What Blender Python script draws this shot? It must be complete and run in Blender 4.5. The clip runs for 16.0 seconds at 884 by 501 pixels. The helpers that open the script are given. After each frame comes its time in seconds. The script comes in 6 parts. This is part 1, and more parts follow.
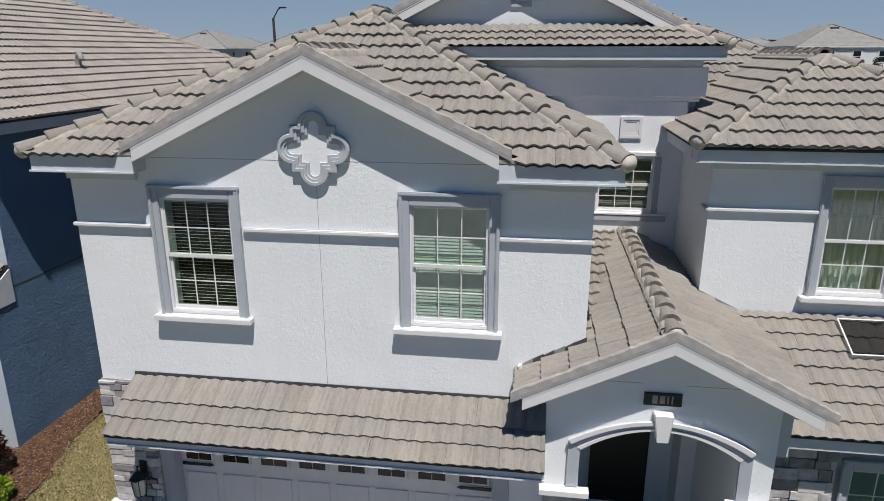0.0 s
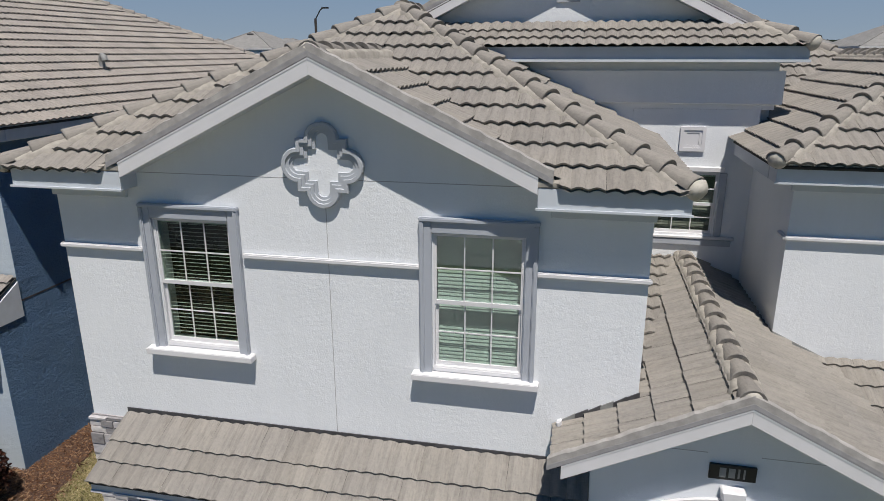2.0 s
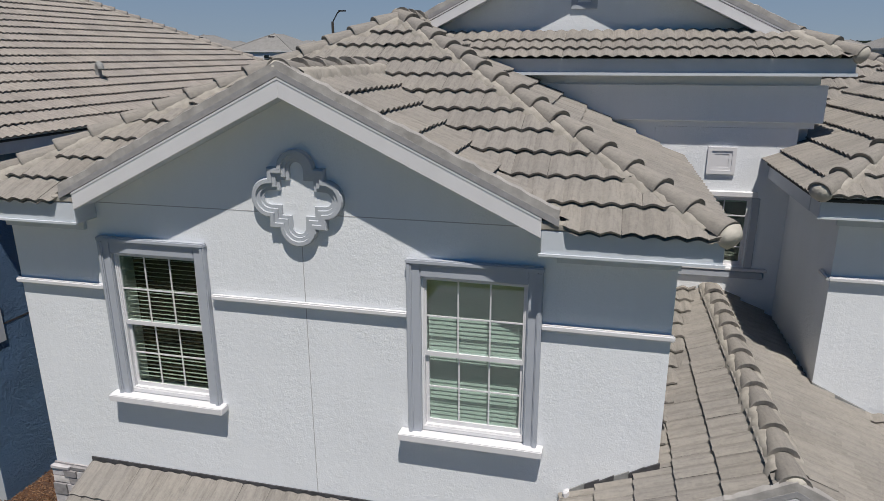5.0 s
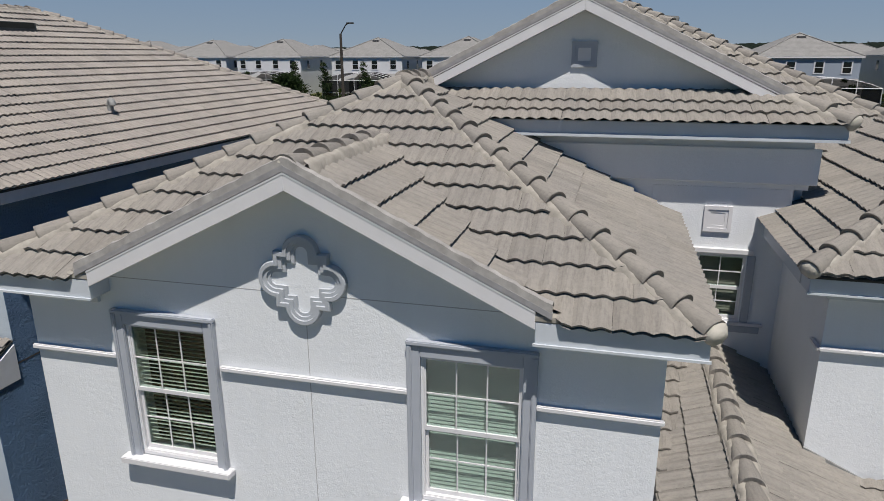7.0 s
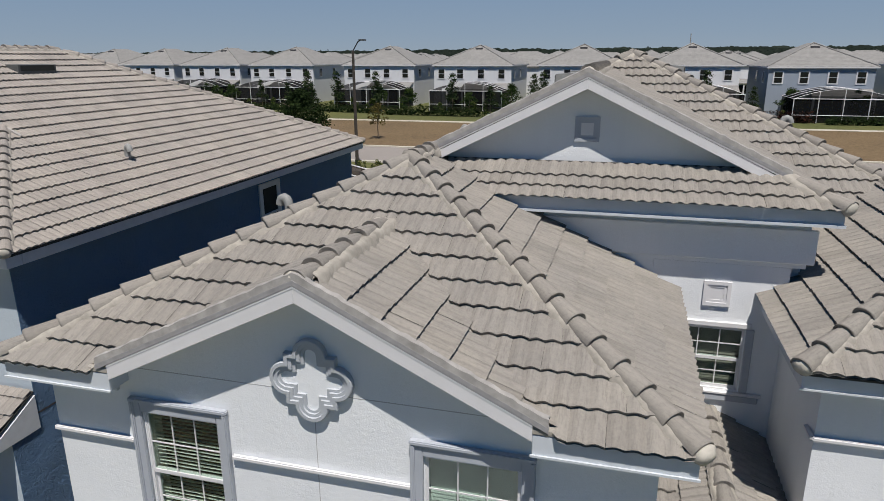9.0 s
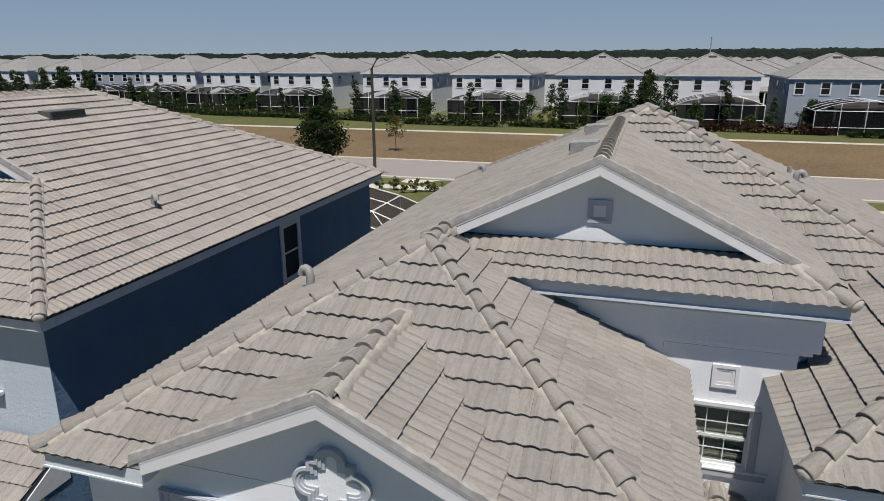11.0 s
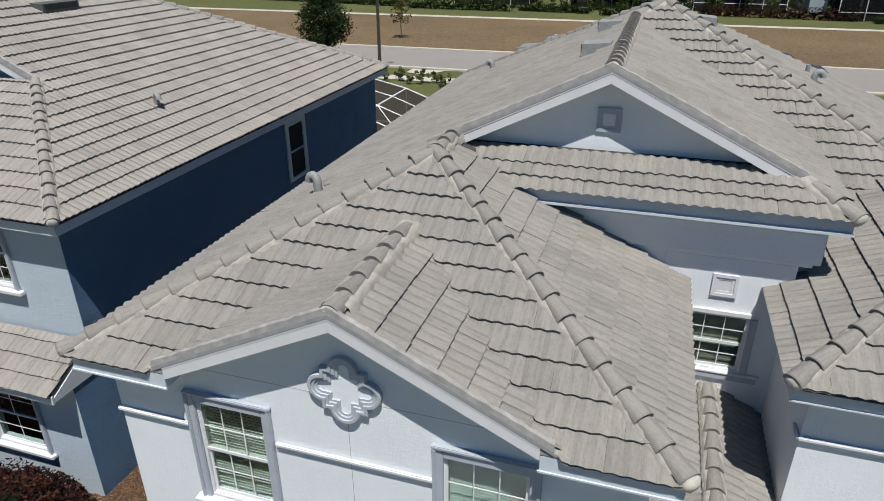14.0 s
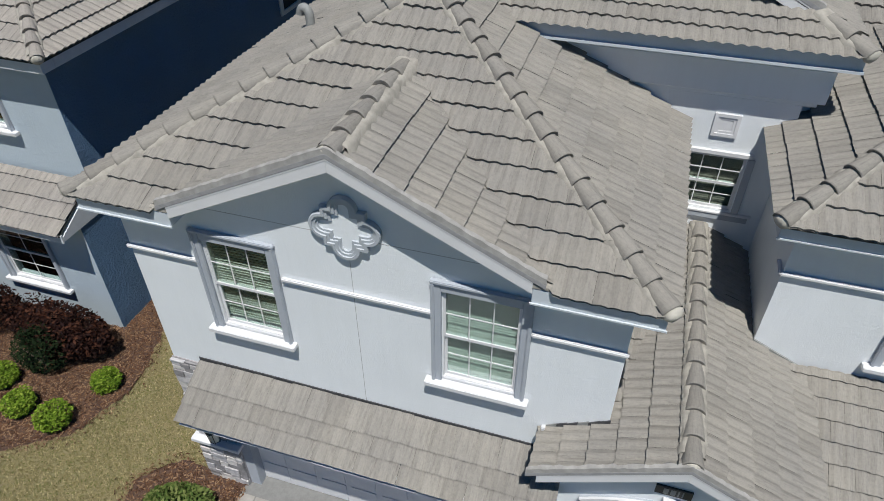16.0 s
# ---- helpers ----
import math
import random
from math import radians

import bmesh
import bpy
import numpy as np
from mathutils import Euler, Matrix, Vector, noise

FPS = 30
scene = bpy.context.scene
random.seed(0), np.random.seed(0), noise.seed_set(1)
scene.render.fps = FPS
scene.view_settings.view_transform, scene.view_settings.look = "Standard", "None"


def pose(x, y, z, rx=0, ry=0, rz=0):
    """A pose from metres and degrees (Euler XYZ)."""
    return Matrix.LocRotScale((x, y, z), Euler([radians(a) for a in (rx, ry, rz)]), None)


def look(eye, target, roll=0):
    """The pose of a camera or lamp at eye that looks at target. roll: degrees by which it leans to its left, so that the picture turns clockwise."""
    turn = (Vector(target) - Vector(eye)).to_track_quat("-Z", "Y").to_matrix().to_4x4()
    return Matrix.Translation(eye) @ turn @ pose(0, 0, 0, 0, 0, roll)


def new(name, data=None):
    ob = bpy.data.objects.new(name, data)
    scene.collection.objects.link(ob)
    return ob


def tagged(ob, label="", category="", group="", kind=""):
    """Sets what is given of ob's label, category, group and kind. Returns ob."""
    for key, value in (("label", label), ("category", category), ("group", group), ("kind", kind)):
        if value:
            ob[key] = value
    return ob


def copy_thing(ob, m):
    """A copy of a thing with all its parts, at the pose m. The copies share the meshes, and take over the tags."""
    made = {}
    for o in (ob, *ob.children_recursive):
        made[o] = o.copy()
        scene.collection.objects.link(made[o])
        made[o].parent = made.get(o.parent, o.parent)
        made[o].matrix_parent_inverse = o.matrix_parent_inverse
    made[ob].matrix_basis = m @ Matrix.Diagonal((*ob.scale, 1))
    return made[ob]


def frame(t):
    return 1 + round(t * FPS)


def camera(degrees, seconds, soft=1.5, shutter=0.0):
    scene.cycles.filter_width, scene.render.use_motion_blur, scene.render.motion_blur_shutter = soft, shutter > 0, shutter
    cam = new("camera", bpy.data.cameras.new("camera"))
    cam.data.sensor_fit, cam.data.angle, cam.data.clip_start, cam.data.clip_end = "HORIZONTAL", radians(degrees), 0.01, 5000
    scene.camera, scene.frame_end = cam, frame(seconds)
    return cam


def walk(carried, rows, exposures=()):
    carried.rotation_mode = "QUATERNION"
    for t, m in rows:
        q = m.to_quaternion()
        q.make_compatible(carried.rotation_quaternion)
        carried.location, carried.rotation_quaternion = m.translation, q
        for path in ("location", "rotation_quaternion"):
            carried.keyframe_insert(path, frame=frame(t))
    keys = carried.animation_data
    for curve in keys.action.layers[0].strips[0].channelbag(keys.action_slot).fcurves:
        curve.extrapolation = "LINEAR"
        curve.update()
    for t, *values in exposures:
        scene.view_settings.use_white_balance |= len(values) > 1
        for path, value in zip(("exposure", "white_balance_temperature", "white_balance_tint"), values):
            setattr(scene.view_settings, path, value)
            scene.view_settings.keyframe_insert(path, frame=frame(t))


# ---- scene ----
cam = camera(67.4, 16.0, soft=0.72)
METRES, EYE, TILT, LEAN, TURN = 5.8, 7.65, 0.0, 0.0, 8.2
ROWS = [
    (0.0, 0.0, 0.0, 0.0, -0.02, -16.71, 0.05),
    (0.5, 0.0087, 0.0578, 0.0007, 1.18, -16.7, 0.04),
    (1.0, 0.0155, 0.109, 0.001, 1.83, -16.68, 0.04),
    (1.5, 0.0217, 0.1617, 0.0014, 2.81, -16.67, 0.06),
    (2.0, 0.0247, 0.2125, 0.0008, 3.74, -16.66, 0.07),
    (2.5, 0.0308, 0.2577, -0.0008, 4.05, -16.63, 0.07),
    (3.0, 0.0376, 0.2967, -0.0018, 4.34, -16.63, 0.08),
    (3.5, 0.0435, 0.3298, -0.0013, 4.64, -16.61, 0.08),
    (4.0, 0.0511, 0.3586, 0.0002, 4.95, -16.58, 0.1),
    (6.5, 0.0707, 0.3818, 0.1181, 6.2, -16.53, 0.16),
    (7.0, 0.0746, 0.3782, 0.1609, 6.26, -16.5, 0.18),
    (7.5, 0.0775, 0.3759, 0.2044, 6.28, -16.41, 0.2),
    (8.0, 0.0829, 0.3779, 0.2508, 6.63, -16.36, 0.23),
    (8.5, 0.0868, 0.3805, 0.2952, 6.98, -16.35, 0.23),
    (9.0, 0.0891, 0.3829, 0.3383, 7.29, -16.34, 0.22),
    (9.5, 0.0918, 0.3829, 0.3831, 7.64, -16.33, 0.22),
    (12.0, 0.09, 0.3865, 0.5993, 9.27, -16.26, 0.19),
    (12.5, 0.0855, 0.3861, 0.5985, 9.34, -16.3, 0.19),
    (13.0, 0.0843, 0.3872, 0.5962, 9.37, -18.53, 0.19),
    (13.5, 0.0873, 0.3892, 0.5959, 9.36, -22.2, 0.18),
    (14.0, 0.0895, 0.3894, 0.5978, 9.38, -25.75, 0.19),
    (14.5, 0.0917, 0.3878, 0.5997, 9.4, -29.23, 0.18),
    (15.0, 0.0937, 0.3868, 0.6012, 9.38, -32.45, 0.18),
    (15.5, 0.095, 0.3823, 0.6015, 9.36, -35.96, 0.15),
    (16.0, 0.0949, 0.381, 0.6, 9.36, -39.38, 0.18),
]
walk(cam, [(t, pose(0, 0, EYE, TILT, LEAN, TURN) @ pose(METRES * x, METRES * y, METRES * z, 90 + pitch, roll, yaw)) for t, x, y, z, yaw, pitch, roll in ROWS],
     exposures=[(0.0, 0.05, 6600, 10), (4.0, -0.12, 6600, 10), (6.5, -0.10, 6600, 10), (9.0, 0.0, 6600, 10), (12.0, 0.06, 6550, 9), (13.7, 0.09, 6350, 7), (14.5, 0.02, 6320, 7), (16.0, -0.06, 6300, 6)])

# ---- world, sun, exposure ----
SUN_WAY = Vector((0.115, -0.32, 0.82)).normalized()      # from the place towards the sun
world = bpy.data.worlds.new("sky")
scene.world = world
world.use_nodes = True
wn = world.node_tree
sky = wn.nodes.new("ShaderNodeTexSky")
sky.sky_type = "NISHITA"
sky.sun_disc = False
sky.sun_elevation = math.asin(SUN_WAY.z)
sky.sun_rotation = math.atan2(SUN_WAY.x, SUN_WAY.y)
sky.air_density, sky.dust_density, sky.ozone_density = 1.0, 0.0, 2.0
tint = wn.nodes.new("ShaderNodeMix")
tint.data_type, tint.blend_type = "RGBA", "MULTIPLY"
tint.inputs[0].default_value = 1.0
tint.inputs[7].default_value = (0.18, 0.88, 1.60, 1)
wn.links.new(sky.outputs[0], tint.inputs[6])
wn.links.new(tint.outputs[2], wn.nodes["Background"].inputs[0])
wn.nodes["Background"].inputs[1].default_value = 0.0262
sun = new("sun", bpy.data.lights.new("sun", "SUN"))
sun.data.energy, sun.data.angle, sun.data.color = 5.3, radians(0.53), (1.0, 0.957, 0.905)
sun.matrix_world = look(SUN_WAY * 60, (0, 0, 0))
scene.view_settings.exposure = 0.0


# ---- materials ----
def mat(name):
    m = bpy.data.materials.new(name)
    m.use_nodes = True
    return m, m.node_tree.nodes, m.node_tree.links, m.node_tree.nodes["Principled BSDF"]


def coords(n, l, scale=(1, 1, 1), world_space=True):
    if world_space:
        src = n.new("ShaderNodeNewGeometry").outputs["Position"]
    else:
        src = n.new("ShaderNodeTexCoord").outputs["Object"]
    mp = n.new("ShaderNodeMapping")
    mp.inputs["Scale"].default_value = scale
    l.new(src, mp.inputs["Vector"])
    return mp.outputs["Vector"]


def noise_tex(n, l, vec, scale, detail=4, rough=0.55):
    t = n.new("ShaderNodeTexNoise")
    t.inputs["Scale"].default_value, t.inputs["Detail"].default_value, t.inputs["Roughness"].default_value = scale, detail, rough
    l.new(vec, t.inputs["Vector"])
    return t.outputs["Fac"]


def ramp(n, l, fac, stops):
    r = n.new("ShaderNodeValToRGB")
    e = r.color_ramp.elements
    while len(e) < len(stops):
        e.new(0.5)
    for k, (p, c) in enumerate(stops):
        e[k].position, e[k].color = p, (*c, 1)
    l.new(fac, r.inputs["Fac"])
    return r.outputs["Color"]


def mix(n, l, fac, a, b, mode="MIX"):
    x = n.new("ShaderNodeMix")
    x.data_type, x.blend_type = "RGBA", mode
    for sock, v in ((x.inputs[0], fac), (x.inputs[6], a), (x.inputs[7], b)):
        if isinstance(v, bpy.types.NodeSocket):
            l.new(v, sock)
        elif isinstance(v, (int, float)):
            sock.default_value = v
        else:
            sock.default_value = (*v, 1)
    return x.outputs[2]


def bump(n, l, b, height, strength, distance):
    k = n.new("ShaderNodeBump")
    k.inputs["Strength"].default_value, k.inputs["Distance"].default_value = strength, distance
    l.new(height, k.inputs["Height"])
    l.new(k.outputs["Normal"], b.inputs["Normal"])


def plain(name, color, rough=0.6, metal=0.0, vary=0.08, scale=6.0, bump_d=0.0, bscale=60.0):
    m, n, l, b = mat(name)
    v = coords(n, l)
    f = noise_tex(n, l, v, scale, 5)
    lo, hi = [c * (1 - vary) for c in color], [min(1, c * (1 + vary)) for c in color]
    l.new(ramp(n, l, f, ((0.3, lo), (0.7, hi))), b.inputs["Base Color"])
    b.inputs["Roughness"].default_value, b.inputs["Metallic"].default_value = rough, metal
    if bump_d:
        bump(n, l, b, noise_tex(n, l, v, bscale, 3), 0.6, bump_d)
    return m


def stucco(name, color, relief=0.006, grain=65.0):
    m, n, l, b = mat(name)
    v = coords(n, l)
    big = noise_tex(n, l, v, 0.6, 5)
    streak = noise_tex(n, l, coords(n, l, (3.0, 3.0, 0.25)), 1.6, 5)
    c = ramp(n, l, big, ((0.3, [k * 0.95 for k in color]), (0.7, color)))
    s = ramp(n, l, streak, ((0.35, (0.98, 0.98, 0.977)), (0.6, (1, 1, 1))))
    l.new(mix(n, l, 1.0, c, s, "MULTIPLY"), b.inputs["Base Color"])
    b.inputs["Roughness"].default_value = 0.85
    fine, mid = noise_tex(n, l, v, grain, 4, 0.65), noise_tex(n, l, v, grain * 0.36, 3, 0.55)
    patch = ramp(n, l, noise_tex(n, l, v, 1.3, 3), ((0.35, (0.45, 0.45, 0.45)), (0.65, (1, 1, 1))))
    h = mix(n, l, 1.0, mix(n, l, 0.45, mid, fine), patch, "MULTIPLY")
    bump(n, l, b, h, 1.0, relief)
    return m


def roof_tile(name, light, dark):
    """Concrete tile: each piece has its own tone; streaks run down the slope."""
    m, n, l, b = mat(name)
    geo, obi = n.new("ShaderNodeNewGeometry"), n.new("ShaderNodeObjectInfo")
    add = n.new("ShaderNodeMath")
    l.new(geo.outputs["Random Per Island"], add.inputs[0])
    l.new(obi.outputs["Random"], add.inputs[1])
    fr = n.new("ShaderNodeMath")
    fr.operation = "FRACT"
    l.new(add.outputs[0], fr.inputs[0])
    tone = ramp(n, l, fr.outputs[0], ((0.0, [c * 0.93 for c in dark]), (0.3, light), (0.8, [c * 1.05 for c in light]), (1.0, [c * 0.95 for c in light])))
    uv = n.new("ShaderNodeUVMap")
    mp = n.new("ShaderNodeMapping")
    mp.inputs["Scale"].default_value = (14.0, 1.6, 1.0)
    l.new(uv.outputs[0], mp.inputs["Vector"])
    off = n.new("ShaderNodeVectorMath")
    off.operation = "ADD"
    l.new(mp.outputs[0], off.inputs[0])
    l.new(fr.outputs[0], off.inputs[1])
    streak = noise_tex(n, l, off.outputs[0], 1.0, 6, 0.65)
    st = ramp(n, l, streak, ((0.26, (0.66, 0.65, 0.63)), (0.42, (0.97, 0.97, 0.965)), (0.75, (1.06, 1.055, 1.04))))
    blot = ramp(n, l, noise_tex(n, l, coords(n, l), 1.1, 5), ((0.35, (0.90, 0.90, 0.90)), (0.65, (1.04, 1.03, 1.0))))
    dash = n.new("ShaderNodeMapping")
    l.new(off.outputs[0], dash.inputs["Vector"])
    dash.inputs["Scale"].default_value = (3.6, 3.6, 1.0)
    smut = ramp(n, l, noise_tex(n, l, dash.outputs[0], 1.0, 5, 0.6), ((0.28, (0.76, 0.755, 0.745)), (0.46, (0.98, 0.98, 0.98)), (0.70, (1.05, 1.05, 1.04))))
    grit = ramp(n, l, noise_tex(n, l, coords(n, l), 26.0, 6, 0.7), ((0.3, (0.88, 0.88, 0.88)), (0.5, (1, 1, 1)), (0.72, (1.10, 1.095, 1.07))))
    c = mix(n, l, 1.0, mix(n, l, 1.0, tone, st, "MULTIPLY"), blot, "MULTIPLY")
    l.new(mix(n, l, 1.0, mix(n, l, 1.0, c, smut, "MULTIPLY"), grit, "MULTIPLY"), b.inputs["Base Color"])
    b.inputs["Roughness"].default_value = 0.9
    bump(n, l, b, noise_tex(n, l, coords(n, l), 55.0, 5, 0.65), 0.7, 0.006)
    return m


def glass(name, tint, mirror=0.25):
    m, n, l, b = mat(name)
    n.remove(b)
    tr, gl, mx = n.new("ShaderNodeBsdfTransparent"), n.new("ShaderNodeBsdfGlossy"), n.new("ShaderNodeMixShader")
    tr.inputs[0].default_value = (*tint, 1)
    gl.inputs["Roughness"].default_value = 0.02
    lw, pw, ad = n.new("ShaderNodeLayerWeight"), n.new("ShaderNodeMath"), n.new("ShaderNodeMath")
    lw.inputs[0].default_value = 0.5
    pw.operation, pw.inputs[1].default_value = "POWER", 4.0
    ad.inputs[1].default_value = mirror
    l.new(lw.outputs["Facing"], pw.inputs[0])
    l.new(pw.outputs[0], ad.inputs[0])
    l.new(ad.outputs[0], mx.inputs[0])
    l.new(tr.outputs[0], mx.inputs[1])
    l.new(gl.outputs[0], mx.inputs[2])
    l.new(mx.outputs[0], n["Material Output"].inputs[0])
    return m


def leafy(name, a, b_, c):
    m, n, l, b = mat(name)
    geo = n.new("ShaderNodeNewGeometry")
    l.new(ramp(n, l, geo.outputs["Random Per Island"], ((0.0, a), (0.55, b_), (1.0, c))), b.inputs["Base Color"])
    b.inputs["Roughness"].default_value = 0.75
    b.inputs["Specular IOR Level"].default_value = 0.08
    return m


def ground_mat(name, cols, scales=(0.5, 9.0), rough=0.95, relief=0.03):
    m, n, l, b = mat(name)
    v = coords(n, l)
    c1 = ramp(n, l, noise_tex(n, l, v, scales[0], 6, 0.6), ((0.35, cols[0]), (0.65, cols[1])))
    fine = noise_tex(n, l, v, scales[1], 6, 0.7)
    c2 = ramp(n, l, fine, ((0.38, cols[2]), (0.62, cols[3])))
    l.new(mix(n, l, 0.5, c1, c2), b.inputs["Base Color"])
    b.inputs["Roughness"].default_value = rough
    bump(n, l, b, fine, 0.7, relief)
    return m


M_WALL = stucco("white_stucco", (0.764, 0.787, 0.814), 0.0085, 52.0)
M_TRIM = plain("grey_trim_paint", (0.39, 0.415, 0.462), 0.6, vary=0.04, scale=3, bump_d=0.002)
M_WHITE = plain("white_paint", (0.66, 0.655, 0.67), 0.5, vary=0.04, scale=3)
M_FASCIA = plain("fascia_paint", (0.535, 0.572, 0.615), 0.5, vary=0.06, scale=2)
M_TILE = roof_tile("concrete_tile", (0.250, 0.234, 0.217), (0.236, 0.220, 0.203))
M_NTILE = roof_tile("neighbour_tile", (0.285, 0.262, 0.244), (0.272, 0.250, 0.232))
M_MORTAR = plain("mortar", (0.31, 0.288, 0.253), 0.95, vary=0.24, scale=7, bump_d=0.012, bscale=20)
M_PLUG = plain("pale_mortar", (0.43, 0.405, 0.355), 0.95, vary=0.12, scale=9, bump_d=0.01, bscale=30)
M_CAST = plain("cast_stone_paint", (0.405, 0.43, 0.465), 0.7, vary=0.05, scale=5, bump_d=0.002)
M_RAKE = plain("rake_edge_mortar", (0.29, 0.285, 0.29), 0.9, vary=0.15, scale=8, bump_d=0.006, bscale=30)
M_RAKEM = plain("rake_mortar", (0.30, 0.288, 0.275), 0.95, vary=0.22, scale=7, bump_d=0.008, bscale=22)
M_DECK = plain("underlay", (0.05, 0.048, 0.046), 0.95)
M_LEAD = plain("dark_flashing", (0.06, 0.06, 0.065), 0.6, vary=0.3, scale=14)
M_JOINT = plain("joint", (0.40, 0.40, 0.41), 0.9)
# Near-black that stands in for the shade inside rooms and vent mouths.
M_UNLIT = plain("unlit_interior_black", (0.02, 0.022, 0.02), 0.9)
M_SLAT = plain("white_slat", (0.80, 0.815, 0.78), 0.5)
M_BROWNSLAT = plain("brown_slat", (0.36, 0.315, 0.285), 0.5)
M_GLASS = glass("window_glass", (0.66, 0.75, 0.71), 0.035)
M_GLASSB = glass("pale_window_glass", (0.66, 0.775, 0.735), 0.21)
M_BLACK = plain("black_metal", (0.012, 0.012, 0.013), 0.45)
M_SCREEN = plain("dark_screen", (0.012, 0.013, 0.014), 0.9)
M_STONE = plain("ledge_stone", (0.36, 0.34, 0.34), 0.9, vary=0.25, scale=4, bump_d=0.02, bscale=14)
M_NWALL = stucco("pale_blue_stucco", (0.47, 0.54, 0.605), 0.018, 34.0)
# Side wall's shade is put into its colour: the front's paint darkened to navy.
M_NSHADE = stucco("shade_blue_stucco", (0.10, 0.19, 0.33), 0.13, 44.0)
M_NFASCIA = plain("neighbour_fascia", (0.58, 0.61, 0.65), 0.6, vary=0.05)
M_GALV = plain("galvanised_metal", (0.25, 0.255, 0.25), 0.6, 0.0, vary=0.15, scale=12)
M_ROAD = ground_mat("asphalt_road", ((0.225, 0.203, 0.187), (0.265, 0.24, 0.22), (0.205, 0.187, 0.172), (0.275, 0.25, 0.232)), (0.2, 20), 0.9, 0.005)
M_CONC = ground_mat("pale_concrete", ((0.17, 0.168, 0.163), (0.20, 0.198, 0.193), (0.155, 0.153, 0.149), (0.215, 0.212, 0.207)), (0.7, 12), 0.9, 0.004)
M_PAVER = plain("driveway_paver", (0.30, 0.28, 0.26), 0.9, vary=0.2, scale=3, bump_d=0.004)
M_PATH = ground_mat("cream_path", ((0.42, 0.39, 0.32), (0.48, 0.45, 0.37), (0.40, 0.37, 0.31), (0.5, 0.47, 0.4)), (0.7, 12), 0.9, 0.004)
M_DIRT = ground_mat("bare_brown_soil", ((0.095, 0.060, 0.027), (0.165, 0.110, 0.052), (0.075, 0.049, 0.024), (0.21, 0.152, 0.08)), (0.12, 3.6), 0.95, 0.05)
M_LAWN = ground_mat("green_lawn", ((0.055, 0.068, 0.015), (0.105, 0.105, 0.026), (0.045, 0.056, 0.013), (0.12, 0.118, 0.034)), (0.08, 2.5), 0.95, 0.03)
M_DRY = ground_mat("dry_lawn", ((0.135, 0.145, 0.055), (0.28, 0.22, 0.12), (0.17, 0.15, 0.07), (0.27, 0.225, 0.125)), (0.6, 40), 0.95, 0.03)
M_MULCH = ground_mat("red_brown_mulch", ((0.055, 0.028, 0.02), (0.10, 0.055, 0.04), (0.03, 0.018, 0.013), (0.16, 0.095, 0.07)), (1.2, 26), 0.95, 0.05)
M_BARK = plain("bark", (0.14, 0.11, 0.085), 0.9, vary=0.3, scale=20)
M_LEAF = leafy("dark_leaf", (0.008, 0.016, 0.005), (0.015, 0.028, 0.008), (0.027, 0.043, 0.012))
M_PINE = leafy("pine_needle", (0.013, 0.025, 0.010), (0.026, 0.044, 0.016), (0.058, 0.077, 0.030))
M_BOX = leafy("bright_shrub_leaf", (0.06, 0.115, 0.010), (0.14, 0.22, 0.018), (0.25, 0.33, 0.045))
M_RED = leafy("red_shrub_leaf", (0.010, 0.006, 0.006), (0.024, 0.010, 0.008), (0.085, 0.034, 0.02))
M_FARWALL = stucco("far_white_stucco", (0.68, 0.69, 0.71), 0.004)
M_FARBLUE = stucco("far_blue_stucco", (0.30, 0.345, 0.41), 0.004)
M_SILVER = plain("silver_car_paint", (0.36, 0.365, 0.375), 0.3, 0.35, vary=0.02)
M_TINT = plain("tinted_glass", (0.01, 0.011, 0.013), 0.06)
M_TYRE = plain("tyre_rubber", (0.02, 0.02, 0.02), 0.8)
M_RIM = plain("alloy_rim", (0.35, 0.35, 0.36), 0.35, 0.6)
M_LAMPGLASS = plain("frosted_lantern_glass", (0.55, 0.56, 0.5), 0.35)


# ---- mesh helpers ----
def empty(name, loc=(0, 0, 0)):
    ob = new(name)
    ob.location = loc
    return ob


def mesh_part(name, me, parent, label=""):
    ob = new(name, me)
    ob.parent = parent
    if parent is not None and parent.type == "EMPTY":
        ob.matrix_parent_inverse = Matrix.Translation(-parent.location)
    return tagged(ob, label)


def part(name, bm, material, parent, label="", smooth=False):
    me = bpy.data.meshes.new(name)
    bmesh.ops.recalc_face_normals(bm, faces=bm.faces)
    bm.to_mesh(me)
    bm.free()
    me.materials.append(material)
    if smooth:
        for p in me.polygons:
            p.use_smooth = True
    return mesh_part(name, me, parent, label)


def box(bm, x0, x1, y0, y1, z0, z1):
    v = [bm.verts.new((x, y, z)) for x in (x0, x1) for y in (y0, y1) for z in (z0, z1)]
    for f in ((0, 1, 3, 2), (4, 6, 7, 5), (0, 4, 5, 1), (2, 3, 7, 6), (0, 2, 6, 4), (1, 5, 7, 3)):
        bm.faces.new([v[k] for k in f])
    return bm


def boxes(*args):
    bm = bmesh.new()
    for a in args:
        box(bm, *a)
    return bm


def bevelled(bm, w=0.006, seg=1):
    bmesh.ops.bevel(bm, geom=list(bm.edges), offset=w, segments=seg, affect="EDGES", clamp_overlap=True)
    return bm


def prism_y(bm, pts, y0, y1):
    """A polygon of (x, z) pushed from y0 to y1."""
    a = [bm.verts.new((x, y0, z)) for x, z in pts]
    b = [bm.verts.new((x, y1, z)) for x, z in pts]
    bm.faces.new(a)
    bm.faces.new(b[::-1])
    for k in range(len(pts)):
        bm.faces.new((a[k], b[k], b[k - 1], a[k - 1]))
    return bm


